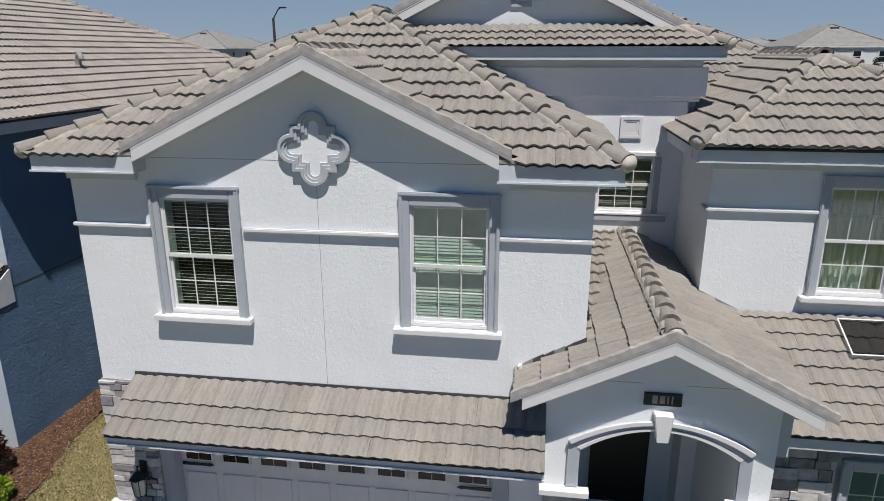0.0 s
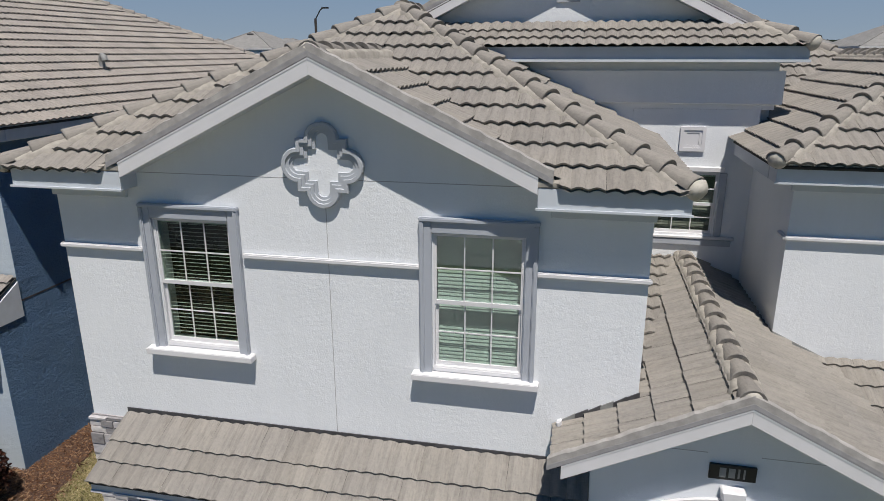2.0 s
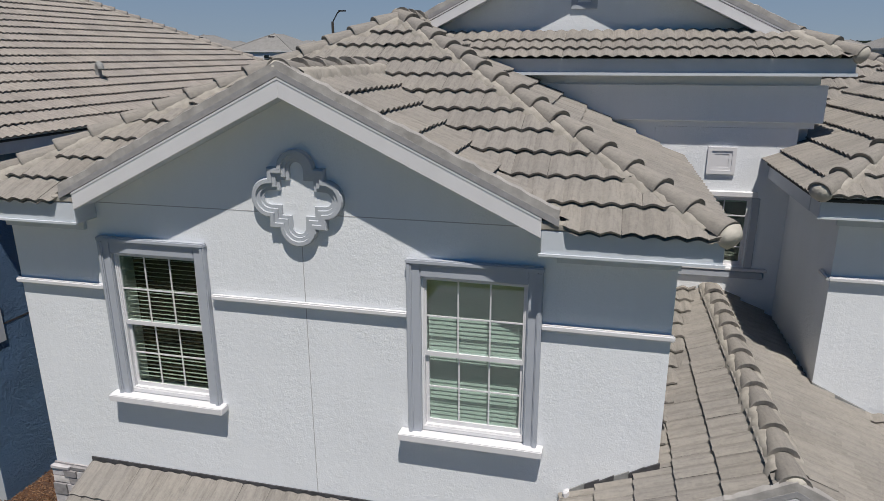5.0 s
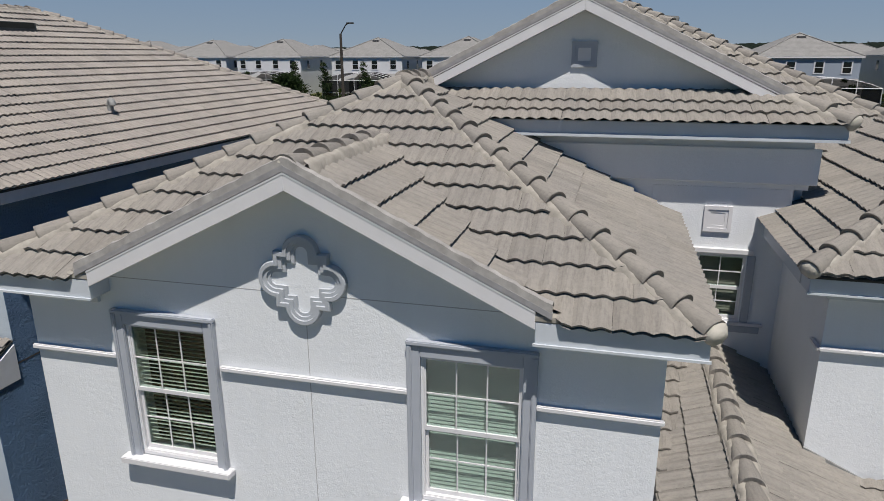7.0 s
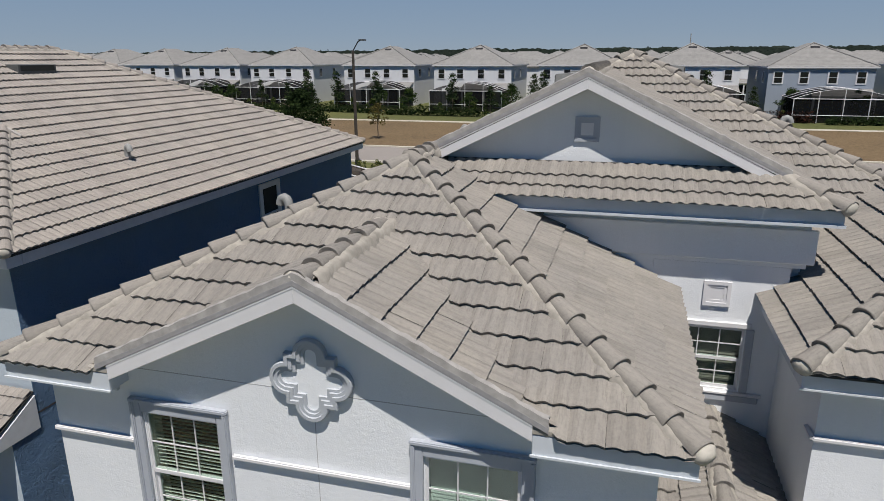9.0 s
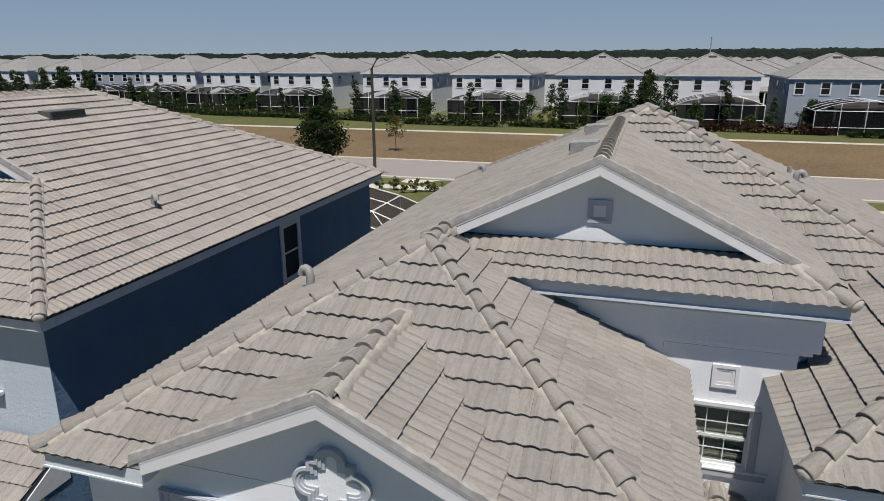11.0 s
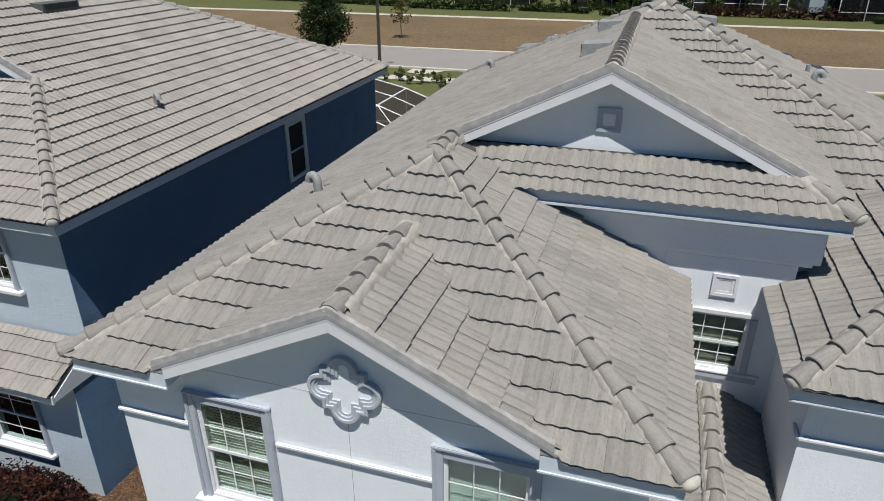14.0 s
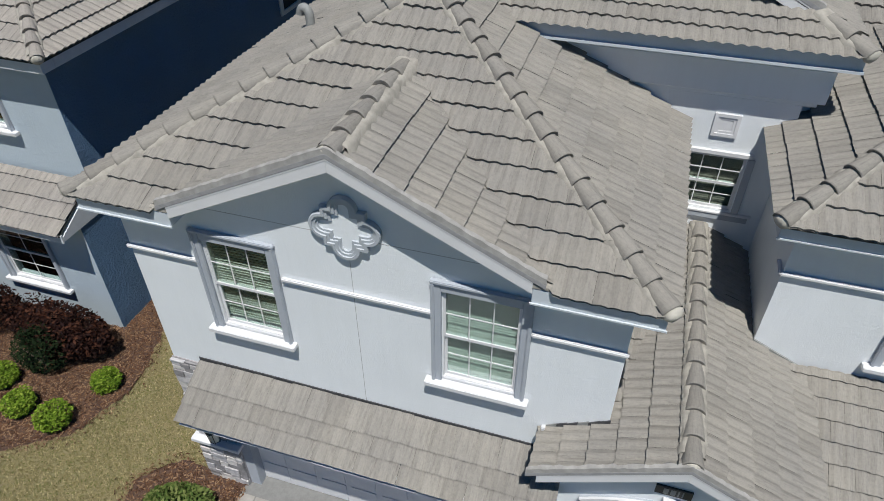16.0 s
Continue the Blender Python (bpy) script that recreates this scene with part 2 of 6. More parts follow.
def prism_x(bm, pts, x0, x1):
    """A polygon of (y, z) pushed from x0 to x1."""
    a = [bm.verts.new((x0, y, z)) for y, z in pts]
    b = [bm.verts.new((x1, y, z)) for y, z in pts]
    bm.faces.new(a)
    bm.faces.new(b[::-1])
    for k in range(len(pts)):
        bm.faces.new((a[k], b[k], b[k - 1], a[k - 1]))
    return bm


def rod(bm, p, q, r0, r1=None, seg=8):
    """A tapered bar from p to q."""
    p, q = Vector(p), Vector(q)
    r1 = r0 if r1 is None else r1
    way = (q - p).normalized()
    side = way.orthogonal().normalized()
    up = way.cross(side)
    rings = []
    for c, r in ((p, r0), (q, r1)):
        rings.append([bm.verts.new(c + (side * math.cos(2 * math.pi * k / seg) + up * math.sin(2 * math.pi * k / seg)) * r) for k in range(seg)])
    for k in range(seg):
        bm.faces.new((rings[0][k - 1], rings[0][k], rings[1][k], rings[1][k - 1]))
    bm.faces.new(rings[0][::-1])
    bm.faces.new(rings[1])
    return bm


def wall_y(bm, x0, x1, y0, y1, z0, z1, holes=()):
    """A wall that faces along y, one connected body, with rectangular openings (xa, xb, za, zb)."""
    xs = sorted({x0, x1, *[h[0] for h in holes], *[h[1] for h in holes]})
    zs = sorted({z0, z1, *[h[2] for h in holes], *[h[3] for h in holes]})
    grid = {(i, j, k): bm.verts.new((x, y, z)) for i, x in enumerate(xs) for j, z in enumerate(zs) for k, y in enumerate((y0, y1))}

    def solid(i, j):
        if not (0 <= i < len(xs) - 1 and 0 <= j < len(zs) - 1):
            return False
        cx, cz = (xs[i] + xs[i + 1]) / 2, (zs[j] + zs[j + 1]) / 2
        return not any(h[0] < cx < h[1] and h[2] < cz < h[3] for h in holes)

    for i in range(len(xs) - 1):
        for j in range(len(zs) - 1):
            if not solid(i, j):
                continue
            for k in (0, 1):
                bm.faces.new([grid[p] for p in ((i, j, k), (i + 1, j, k), (i + 1, j + 1, k), (i, j + 1, k))])
            for (di, dj, a, c) in ((-1, 0, (i, j), (i, j + 1)), (1, 0, (i + 1, j), (i + 1, j + 1)), (0, -1, (i, j), (i + 1, j)), (0, 1, (i, j + 1), (i + 1, j + 1))):
                if not solid(i + di, j + dj):
                    bm.faces.new([grid[(*a, 0)], grid[(*c, 0)], grid[(*c, 1)], grid[(*a, 1)]])
    for v in [v for v in bm.verts if not v.link_faces]:
        bm.verts.remove(v)
    return bm


# ---- roof tiles ----
TW, TE = 0.32, 0.365          # width and exposed length of one tile


def tile_height(u, v, lift=0.0):
    """Height of a tile over the slope: two low rolls across, tilted so that its lower edge stands proud."""
    roll = 0.5 - 0.5 * math.cos(2 * math.pi * u / (TW / 2))
    return 0.011 + 0.031 * roll ** 0.72 + 0.046 * (1 - v / (TE + 0.06)) + lift


def clip_poly(pts, poly):
    for k in range(len(poly)):
        (ax, ay), (bx, by) = poly[k - 1], poly[k]
        out = []
        for j in range(len(pts)):
            p, q = pts[j - 1], pts[j]
            dp = (bx - ax) * (p[1] - ay) - (by - ay) * (p[0] - ax)
            dq = (bx - ax) * (q[1] - ay) - (by - ay) * (q[0] - ax)
            if dp >= 0:
                out.append(p)
            if dp * dq < 0:
                s = dp / (dp - dq)
                out.append((p[0] + (q[0] - p[0]) * s, p[1] + (q[1] - p[1]) * s))
        pts = out
        if len(pts) < 3:
            return []
    return pts


def tile_template(seg, material, name="tile"):
    verts, faces = [], []
    for k in range(seg + 1):
        u = TW * k / seg
        h0, h1 = tile_height(u, 0), tile_height(u, TE + 0.06)
        verts += [(u, 0, h0), (u, TE + 0.06, h1), (u, 0.004, h0 - 0.024), (u, 0, h0 - 0.0005)]
    for k in range(seg):
        a, b = 4 * k, 4 * k + 4
        faces += [(a, b, b + 1, a + 1), (a + 2, b + 2, b + 3, a + 3)]
    me = bpy.data.meshes.new(name)
    me.from_pydata(verts, [], faces)
    lay = me.uv_layers.new(name="UVMap")
    for lp in me.loops:
        c = me.vertices[lp.vertex_index].co
        lay.data[lp.index].uv = (c.x, c.y)
    me.materials.append(material)
    for p in me.polygons:
        p.use_smooth = True
    return me


TILE_MESH = {}


def slope(roof, eave, uphill, rise, poly, material, near=None, seg=12, shift=0.0, start=-0.045, over=0.05, te=TE, rows=None):
    """Lay tiles on one slope. eave: a point on the eave's line (tile level); uphill: (x, y) unit way up the slope; poly: (x, y) outline.
    start: where the courses begin; over: how far the lowest course hangs over the eave; te: length shown of each course; rows: the lower edges of the courses where they are uneven. near: (x0, x1, y0, y1), the stretch of the plan in which whole tiles are pieces of their own. Returns nothing."""
    O, g = Vector(eave), Vector((*uphill, 0)).normalized()
    c = 1 / math.sqrt(1 + rise * rise)
    V = Vector((g.x * c, g.y * c, rise * c))
    U = Vector((g.y, -g.x, 0))
    N = U.cross(V)
    base = Matrix((U, V, N)).transposed().to_4x4()
    flat = [((Vector((x, y, 0)) - Vector((O.x, O.y, 0))).dot(U), (Vector((x, y, 0)) - Vector((O.x, O.y, 0))).dot(g) / c) for x, y in poly]
    flat = [(u, v - over if abs(v) < 1e-4 else v) for u, v in flat]
    area = sum(flat[k - 1][0] * flat[k][1] - flat[k][0] * flat[k - 1][1] for k in range(len(flat)))
    if area < 0:
        flat = flat[::-1]
    u0, u1 = min(p[0] for p in flat), max(p[0] for p in flat)
    v0, v1 = min(p[1] for p in flat), max(p[1] for p in flat)
    verts, faces, uvs = [], [], []
    rnd = random.Random(int(O.x * 100) * 7 + int(O.y * 100))
    key = (seg, material.name)
    if key not in TILE_MESH:
        TILE_MESH[key] = tile_template(seg, material)

    def inside(p):
        return all((flat[k][0] - flat[k - 1][0]) * (p[1] - flat[k - 1][1]) - (flat[k][1] - flat[k - 1][1]) * (p[0] - flat[k - 1][0]) >= -1e-6 for k in range(len(flat)))

    lower = dict(enumerate(rows)) if rows else {j: j * te + start for j in range(int(math.floor(v0 / te)) - 1, int(math.ceil(v1 / te)) + 1)}
    for j, vj in lower.items():
        for i in range(int(math.floor(u0 / TW)) - 2, int(math.ceil(u1 / TW)) + 2):
            ju, jv, jz, tilt = rnd.uniform(-0.003, 0.003), rnd.uniform(-0.006, 0.006), rnd.uniform(0, 0.006), rnd.uniform(-0.006, 0.006)
            ua, va = i * TW + (j % 2) * TW / 2 + shift + ju, vj + jv
            corners = ((ua, va), (ua + TW, va), (ua + TW, va + TE), (ua, va + TE))
            ins = [inside(p) for p in corners]
            whole = all(ins)
            if not whole and not clip_poly(list(corners), flat):
                continue
            top = TE + 0.06
            if whole:
                mid = O + U * (ua + TW / 2) + V * (va + TE / 2)
                if near and near[0] <= mid.x <= near[1] and near[2] <= mid.y <= near[3]:
                    ob = new("tile", TILE_MESH[key])
                    ob.parent = roof
                    ob.matrix_basis = Matrix.Translation(O + U * ua + V * va + N * jz) @ base @ Matrix.Rotation(tilt, 4, "Z")
                    continue
            for k in range(seg):
                a, b = ua + TW * k / seg, ua + TW * (k + 1) / seg
                quad = [(a, va), (b, va), (b, va + top), (a, va + top)]
                if not whole:
                    quad = clip_poly(quad, flat)
                if len(quad) >= 3:
                    st = len(verts)
                    for (u, v) in quad:
                        verts.append(O + U * u + V * v + N * (tile_height(u - ua, v - va) + jz))
                        uvs.append((u - ua + i * 0.37, v - va + j * 0.53))
                    faces.append(tuple(range(st, st + len(quad))))
                if inside((a, va)) and inside((b, va)):
                    st = len(verts)
                    for (u, dz) in ((a, -0.024), (b, -0.024), (b, -0.001), (a, -0.001)):
                        verts.append(O + U * u + V * va + N * (tile_height(u - ua, 0) + jz + dz))
                        uvs.append((u - ua + i * 0.37, j * 0.53))
                    faces.append((st, st + 1, st + 2, st + 3))
    if faces:
        me = bpy.data.meshes.new("tile_field")
        me.from_pydata([tuple(v) for v in verts], [], faces)
        lay = me.uv_layers.new(name="UVMap")
        for lp in me.loops:
            lay.data[lp.index].uv = uvs[lp.vertex_index]
        bm = bmesh.new()
        bm.from_mesh(me)
        bmesh.ops.remove_doubles(bm, verts=bm.verts, dist=0.0004)
        bm.to_mesh(me)
        bm.free()
        for p in me.polygons:
            p.use_smooth = True
        me.materials.append(material)
        tagged(mesh_part("tile_field", me, roof), kind="stuff")


def cap_mesh(material, r0=0.122, r1=0.09, length=0.43):
    """One ridge tile: a tapered half barrel with a thick lower lip, along +y."""
    verts, faces = [], []
    seg = 8
    for (y, r, dz) in ((0.012, r0 - 0.044, -0.004), (0.0, r0, 0.0), (0.03, r0, 0.0), (length, r1, -0.03)):
        for k in range(seg + 1):
            a = math.pi * k / seg
            verts.append((math.cos(a) * r, y, math.sin(a) * r * 0.92 + dz))
    for ring in range(3):
        for k in range(seg):
            a = ring * (seg + 1) + k
            faces.append((a, a + 1, a + seg + 2, a + seg + 1))
    me = bpy.data.meshes.new("ridge_cap")
    me.from_pydata(verts, [], faces)
    me.uv_layers.new(name="UVMap")
    for lp in me.loops:
        c = me.vertices[lp.vertex_index].co
        me.uv_layers[0].data[lp.index].uv = (c.x, c.y)
    for p in me.polygons:
        p.use_smooth = p.index >= seg
    me.materials.append(material)
    return me


CAPS = {}


def caps(roof, a, b, material, lift=0.046, bed=True, end=0.116, width=0.16, pitch=0.365, first=0.0):
    """Ridge tiles from the low end a to the high end b, on a bed of mortar."""
    a, b = Vector(a), Vector(b)
    if material.name not in CAPS:
        CAPS[material.name] = cap_mesh(material)
    way = (b - a).normalized()
    side = way.cross(Vector((0, 0, 1))).normalized()
    up = side.cross(way)
    turn = Matrix((side, way, up)).transposed().to_4x4()
    step = pitch
    n = max(1, int(((b - a).length - first) / step + 0.25))
    rnd = random.Random(int(a.x * 37 + a.y * 91))
    for k in range(n):
        ob = new("ridge_cap", CAPS[material.name])
        ob.parent = roof
        p = a + way * (first + step * k) + up * (lift + rnd.uniform(0, 0.01)) + side * rnd.uniform(-0.008, 0.008)
        ob.matrix_basis = Matrix.Translation(p) @ turn @ Euler((rnd.uniform(0.0, 0.03), rnd.uniform(-0.03, 0.03), rnd.uniform(-0.025, 0.025))).to_matrix().to_4x4()
    if bed:
        bm = bmesh.new()
        m, trim0 = int((b - a).length / 0.06), 0.17 if end else 0.0
        rows = []
        for k in range(m + 1):
            c = a + way * (trim0 + ((b - a).length - trim0) * k / m)
            wob = 0.022 * noise.noise(c * 3.1) + 0.022 * noise.noise(c * 9.0)
            w1, w2 = width + wob + rnd.uniform(-0.006, 0.006), width - wob + rnd.uniform(-0.006, 0.006)
            rows.append([bm.verts.new(c + side * s + up * h) for s, h in ((-w1, -0.07), (-w1 * 0.86, 0.034 + rnd.uniform(-0.006, 0.008)), (-w1 * 0.6, 0.066 + rnd.uniform(-0.006, 0.008)), (w2 * 0.6, 0.066 + rnd.uniform(-0.006, 0.008)), (w2 * 0.86, 0.034 + rnd.uniform(-0.006, 0.008)), (w2, -0.07))])
        for r, s in zip(rows, rows[1:]):
            for k in range(5):
                bm.faces.new((r[k], r[k + 1], s[k + 1], s[k]))
        part("mortar_bed", bm, M_MORTAR, roof, smooth=True)
    if end:
        bm = bmesh.new()
        bmesh.ops.create_icosphere(bm, subdivisions=2, radius=end)
        for v in bm.verts:
            v.co = turn @ Vector((v.co.x * 1.0, v.co.y * 0.62, v.co.z * 0.92)) + a + up * 0.045 + way * 0.03
            v.co += Vector([rnd.uniform(-0.008, 0.008) for _ in range(3)])
        part("cap_end", bm, M_PLUG, roof, "rounded mortar end", smooth=True)


def deck(name, faces3, parent, material=None, label="", drop=0.02):
    """A roof's solid underlay: polygons of 3D points, lowered and thickened."""
    bm = bmesh.new()
    for pts in faces3:
        t = [bm.verts.new((x, y, z - drop)) for x, y, z in pts]
        u = [bm.verts.new((x, y, z - drop - 0.025)) for x, y, z in pts]
        bm.faces.new(t)
        bm.faces.new(u[::-1])
        for k in range(len(t)):
            bm.faces.new((t[k - 1], t[k], u[k], u[k - 1]))
    return part(name, bm, material or M_DECK, parent, label)


# ---- the house: walls ----
S, ZE = 0.49, 6.42            # pitch of the roofs, height of the upper eaves (tile level)
FY, RX, LX = 7.675, 0.68, -5.94          # front wall of the garage wing, its right and left walls
CY, CX = 9.68, 2.45           # front and left wall of the right wing
WY = 11.71                    # back wall of the court between the wings
house = tagged(empty("house", (-2.65, 12.0, 0.0)), "two-storey white stucco house with pale concrete tile roofs", "house")

W1 = (-4.73, 4.35, 0.93, 1.52)         # left edge, sill height, width, height
W2 = (-1.49, 4.35, 0.95, 1.52)
W3 = (4.05, 4.31, 0.92, 1.54)
WB = (1.06, 4.95, 0.92, 0.96)


def hole(w):
    return (w[0], w[0] + w[2], w[1], w[1] + w[3])


DOOR = (-5.12, -0.29, 0.0, 2.34)
bm = bmesh.new()
wall_y(bm, LX, RX, FY, FY + 0.25, 0.0, 6.2, (hole(W1), hole(W2), DOOR))
part("front_wall", bm, M_WALL, house, "white stucco garage-wing wall")
part("gable_wall", prism_y(bmesh.new(), [(-5.25, 6.2), (-0.03, 6.2), (-2.64, 7.52)], FY, FY + 0.25), M_WALL, house)
for b in ((LX, LX + 0.25, FY + 0.25, 25.4, 0, 6.15), (RX - 0.25, RX, FY + 0.25, WY, 0, 6.2), (LX + 0.25, 6.45, 25.15, 25.4, 0, 6.15), (6.2, 6.45, CY + 0.25, 25.15, 0, 6.15), (CX, CX + 0.25, CY + 0.25, WY, 0, 6.25)):
    part("side_wall", boxes(b), M_WALL, house)
bm = bmesh.new()
wall_y(bm, CX, 6.45, CY, CY + 0.25, 0, 6.25, (hole(W3),))
part("wing_wall", bm, M_WALL, house)
bm = bmesh.new()
wall_y(bm, RX, CX, WY, WY + 0.25, 0, 6.85, (hole(WB),))
part("court_wall", bm, M_WALL, house)
part("upper_wall", prism_y(bmesh.new(), [(-2.0, 6.3), (RX - 0.002, 6.3), (RX - 0.002, 6.852), (2.62, 6.852), (2.62, 7.518), (-2.0, 7.518)], WY + 0.001, WY + 0.25), M_WALL, house)
part("upper_side_wall", boxes((2.37, 2.62, WY + 0.25, 15.4, 6.2, 7.45)), M_WALL, house)
bm = prism_y(bmesh.new(), [(-2.98, 7.86), (2.35, 7.86), (2.2, 8.02), (-0.39, 9.29), (-2.98, 8.02)], 12.34, 12.58)
part("upper_gable_wall", bm, M_WALL, house)
# frieze under the upper eave and the strip below it
part("frieze", bevelled(boxes((-1.9, 2.70, 11.635, WY - 0.003, 6.93, 7.40)), 0.01), M_WALL, house)
# control joints in the stucco
bm = boxes((-2.655, -2.647, FY - 0.002, FY + 0.01, 3.36, 6.1), (-5.0, -0.35, FY - 0.002, FY + 0.01, 6.383, 6.391))
part("control_joint", bm, M_JOINT, house)
# horizontal band
for x0, x1 in ((LX - 0.03, -4.87), (-3.64, -1.62), (-0.41, RX + 0.03)):
    part("band", bevelled(boxes((x0, x1, FY - 0.055, FY - 0.002, 5.47, 5.525)), 0.012, 2), M_WHITE, house)
part("band", bevelled(boxes((CX - 0.03, 3.98, CY - 0.055, CY - 0.002, 5.47, 5.525)), 0.012, 2), M_WHITE, house)
part("band", bevelled(boxes((CX - 0.055, CX - 0.002, CY - 0.03, CY + 0.25, 5.47, 5.525)), 0.012, 2), M_WHITE, house)


# ---- windows ----
SLAT_ME = {}


def slat_mesh(w, tilt, material):
    key = (round(w, 3), tilt, material.name)
    if key not in SLAT_ME:
        c, s = 0.025 * math.cos(tilt), 0.025 * math.sin(tilt)
        me = bpy.data.meshes.new("slat")
        v = []
        for x in (0, w):
            v += [(x, -c, -s), (x, 0, 0.003), (x, c, s), (x, c, s - 0.003), (x, 0, 0.0), (x, -c, -s - 0.003)]
        me.from_pydata(v, [], [(k, (k + 1) % 6, (k + 1) % 6 + 6, k + 6) for k in range(6)])
        me.materials.append(material)
        SLAT_ME[key] = me
    return SLAT_ME[key]


def window(parent, w, y, label, trim=True, tilt=0.5, sill_over=0.145, blind=1.0, gap=0.046, cols=3, curtain=False, pane_mat=None, slat_mat=None):
    """A single-hung window in a wall that faces -y at y: surround, sill, two sashes with bars, panes, blind, near-black
    box painted for the unlit room.
    """
    x0, z0, wd, ht = w
    x1, z1, zm = x0 + wd, z0 + ht, z0 + ht * 0.5
    F = 0.016
    bm = wall_y(bmesh.new(), x0, x1, y + 0.006, y + 0.10, z0, z1, ((x0 + F, x1 - F, z0 + F, z1 - F),))
    win = part("window", bm, M_WHITE, parent, label)
    # sashes
    for (a, b, yy, r) in ((zm - 0.022, z1 - F, y + 0.014, 0.016), (z0 + F, zm + 0.022, y + 0.044, 0.03)):
        bm = wall_y(bmesh.new(), x0 + F, x1 - F, yy, yy + 0.028, a, b, ((x0 + F + r, x1 - F - r, a + 0.045, b - r),))
        part("sash", bm, M_WHITE, win)
        ax, bx = x0 + F + r, x1 - F - r
        pane = part("pane", boxes((ax, bx, yy + 0.012, yy + 0.016, a + 0.045, b - r)), pane_mat or M_GLASS, win)
        pane.visible_shadow = False
        bm = bmesh.new()
        for k in range(1, cols):
            x = ax + (bx - ax) * k / cols
            box(bm, x - 0.007, x + 0.007, yy + 0.004, yy + 0.0115, a + 0.045, b - r)
        z = (a + 0.045 + b - r) / 2
        for k in range(cols):
            box(bm, ax + (bx - ax) * k / cols + (0.007 if k else 0), ax + (bx - ax) * (k + 1) / cols - (0.007 if k < cols - 1 else 0), yy + 0.004, yy + 0.0115, z - 0.007, z + 0.007)
        part("muntin", bm, M_WHITE, win)
    # blind
    n = int((z1 - z0 - 0.1) * blind / gap)
    for k in range(n):
        ob = new("slat", slat_mesh(wd - 2 * F - 0.01, tilt, slat_mat or M_SLAT))
        ob.parent = win
        ob.matrix_basis = Matrix.Translation((x0 + F + 0.005, y + 0.13, z1 - 0.09 - k * gap))
    part("blind_rail", boxes((x0 + F, x1 - F, y + 0.12, y + 0.18, z1 - 0.075, z1 - 0.03)), M_SLAT, win)
    if curtain:
        bm = bmesh.new()
        rows = []
        for k in range(61):
            x = x0 - 0.1 + (wd + 0.2) * k / 60
            d = 0.03 * math.sin(k * 1.3) + 0.015 * math.sin(k * 0.57)
            rows.append([bm.verts.new((x, y + 0.30 + d, z0 - 0.05)), bm.verts.new((x, y + 0.30 + d * 0.7, z1 - 0.02))])
        for r, s in zip(rows, rows[1:]):
            bm.faces.new((r[0], s[0], s[1], r[1]))
        part("curtain", bm, M_SLAT, win, "pale curtain", smooth=True)
    # Near-black panels paint the darkness of the unlit room behind the panes.
    part("unlit_room_box", boxes((x0 - 0.3, x1 + 0.3, y + 0.80, y + 0.82, z0 - 0.3, z1 + 0.1), (x0 - 0.32, x0 - 0.3, y + 0.26, y + 0.80, z0 - 0.3, z1 + 0.1), (x1 + 0.3, x1 + 0.32, y + 0.26, y + 0.80, z0 - 0.3, z1 + 0.1), (x0 - 0.3, x1 + 0.3, y + 0.26, y + 0.80, z1 + 0.1, z1 + 0.12), (x0 - 0.3, x1 + 0.3, y + 0.26, y + 0.80, z0 - 0.32, z0 - 0.3)), M_UNLIT, win)
    if trim:
        tw, th = 0.125, 0.165
        yo, yi = y - 0.062, y - 0.004
        for (a, b, c, d) in ((x0 - tw, x0 - 0.01, z0 - 0.06, z1 + th), (x1 + 0.01, x1 + tw, z0 - 0.06, z1 + th)):
            part("surround", bevelled(boxes((a, b, yo + 0.015, yi, c, d)), 0.008, 2), M_TRIM, win)
        part("surround", bevelled(boxes((x0 - 0.012, x1 + 0.012, yo + 0.017, yi, z1 + 0.008, z1 + th)), 0.008, 2), M_TRIM, win)
        # raised outer moulding
        for (a, b, c, d) in ((x0 - tw - 0.012, x0 - tw + 0.035, z0 - 0.055, z1 + th - 0.03), (x1 + tw - 0.035, x1 + tw + 0.012, z0 - 0.055, z1 + th - 0.03), (x0 - tw - 0.02, x1 + tw + 0.02, z1 + th - 0.035, z1 + th + 0.012)):
            part("moulding", bevelled(boxes((a, b, yo - 0.012, yi + 0.002, c, d)), 0.01, 2), M_TRIM, win)
        part("sill", bevelled(boxes((x0 - tw - sill_over, x1 + tw + sill_over - 0.03, y - 0.135, y - 0.003, z0 - 0.12, z0 - 0.045), (x0 - 0.008, x1 + 0.008, y - 0.012, y + 0.009, z0 - 0.044, z0 + 0.012)), 0.008, 2), M_WHITE, win)
    return win


window(house, W1, FY, "white single-hung window with half-open blinds", tilt=-0.3, sill_over=0.1)
window(house, W2, FY, "white single-hung window with lowered pale blinds", pane_mat=M_GLASSB, tilt=1.28, gap=0.043, sill_over=0.1)
window(house, W3, CY, "white single-hung window with pale curtains", pane_mat=M_GLASSB, blind=0.0, curtain=True, sill_over=0.1)
win = window(house, WB, WY, "white window with brown blinds above the porch roof", trim=False, tilt=1.28, gap=0.043, slat_mat=M_BROWNSLAT)
part("surround", bevelled(boxes((1.0, 2.06, WY - 0.05, WY - 0.003, 5.93, 6.01)), 0.01), M_WHITE, win)
for x0, x1 in ((0.96, 1.045), (1.995, 2.10)):
    part("surround", bevelled(boxes((x0, x1, WY - 0.045, WY - 0.003, 4.945, 5.925)), 0.01), M_TRIM, win)
part("sill", bevelled(boxes((0.94, 2.30, WY - 0.06, WY - 0.003, 4.895, 4.94)), 0.01), M_WHITE, win)
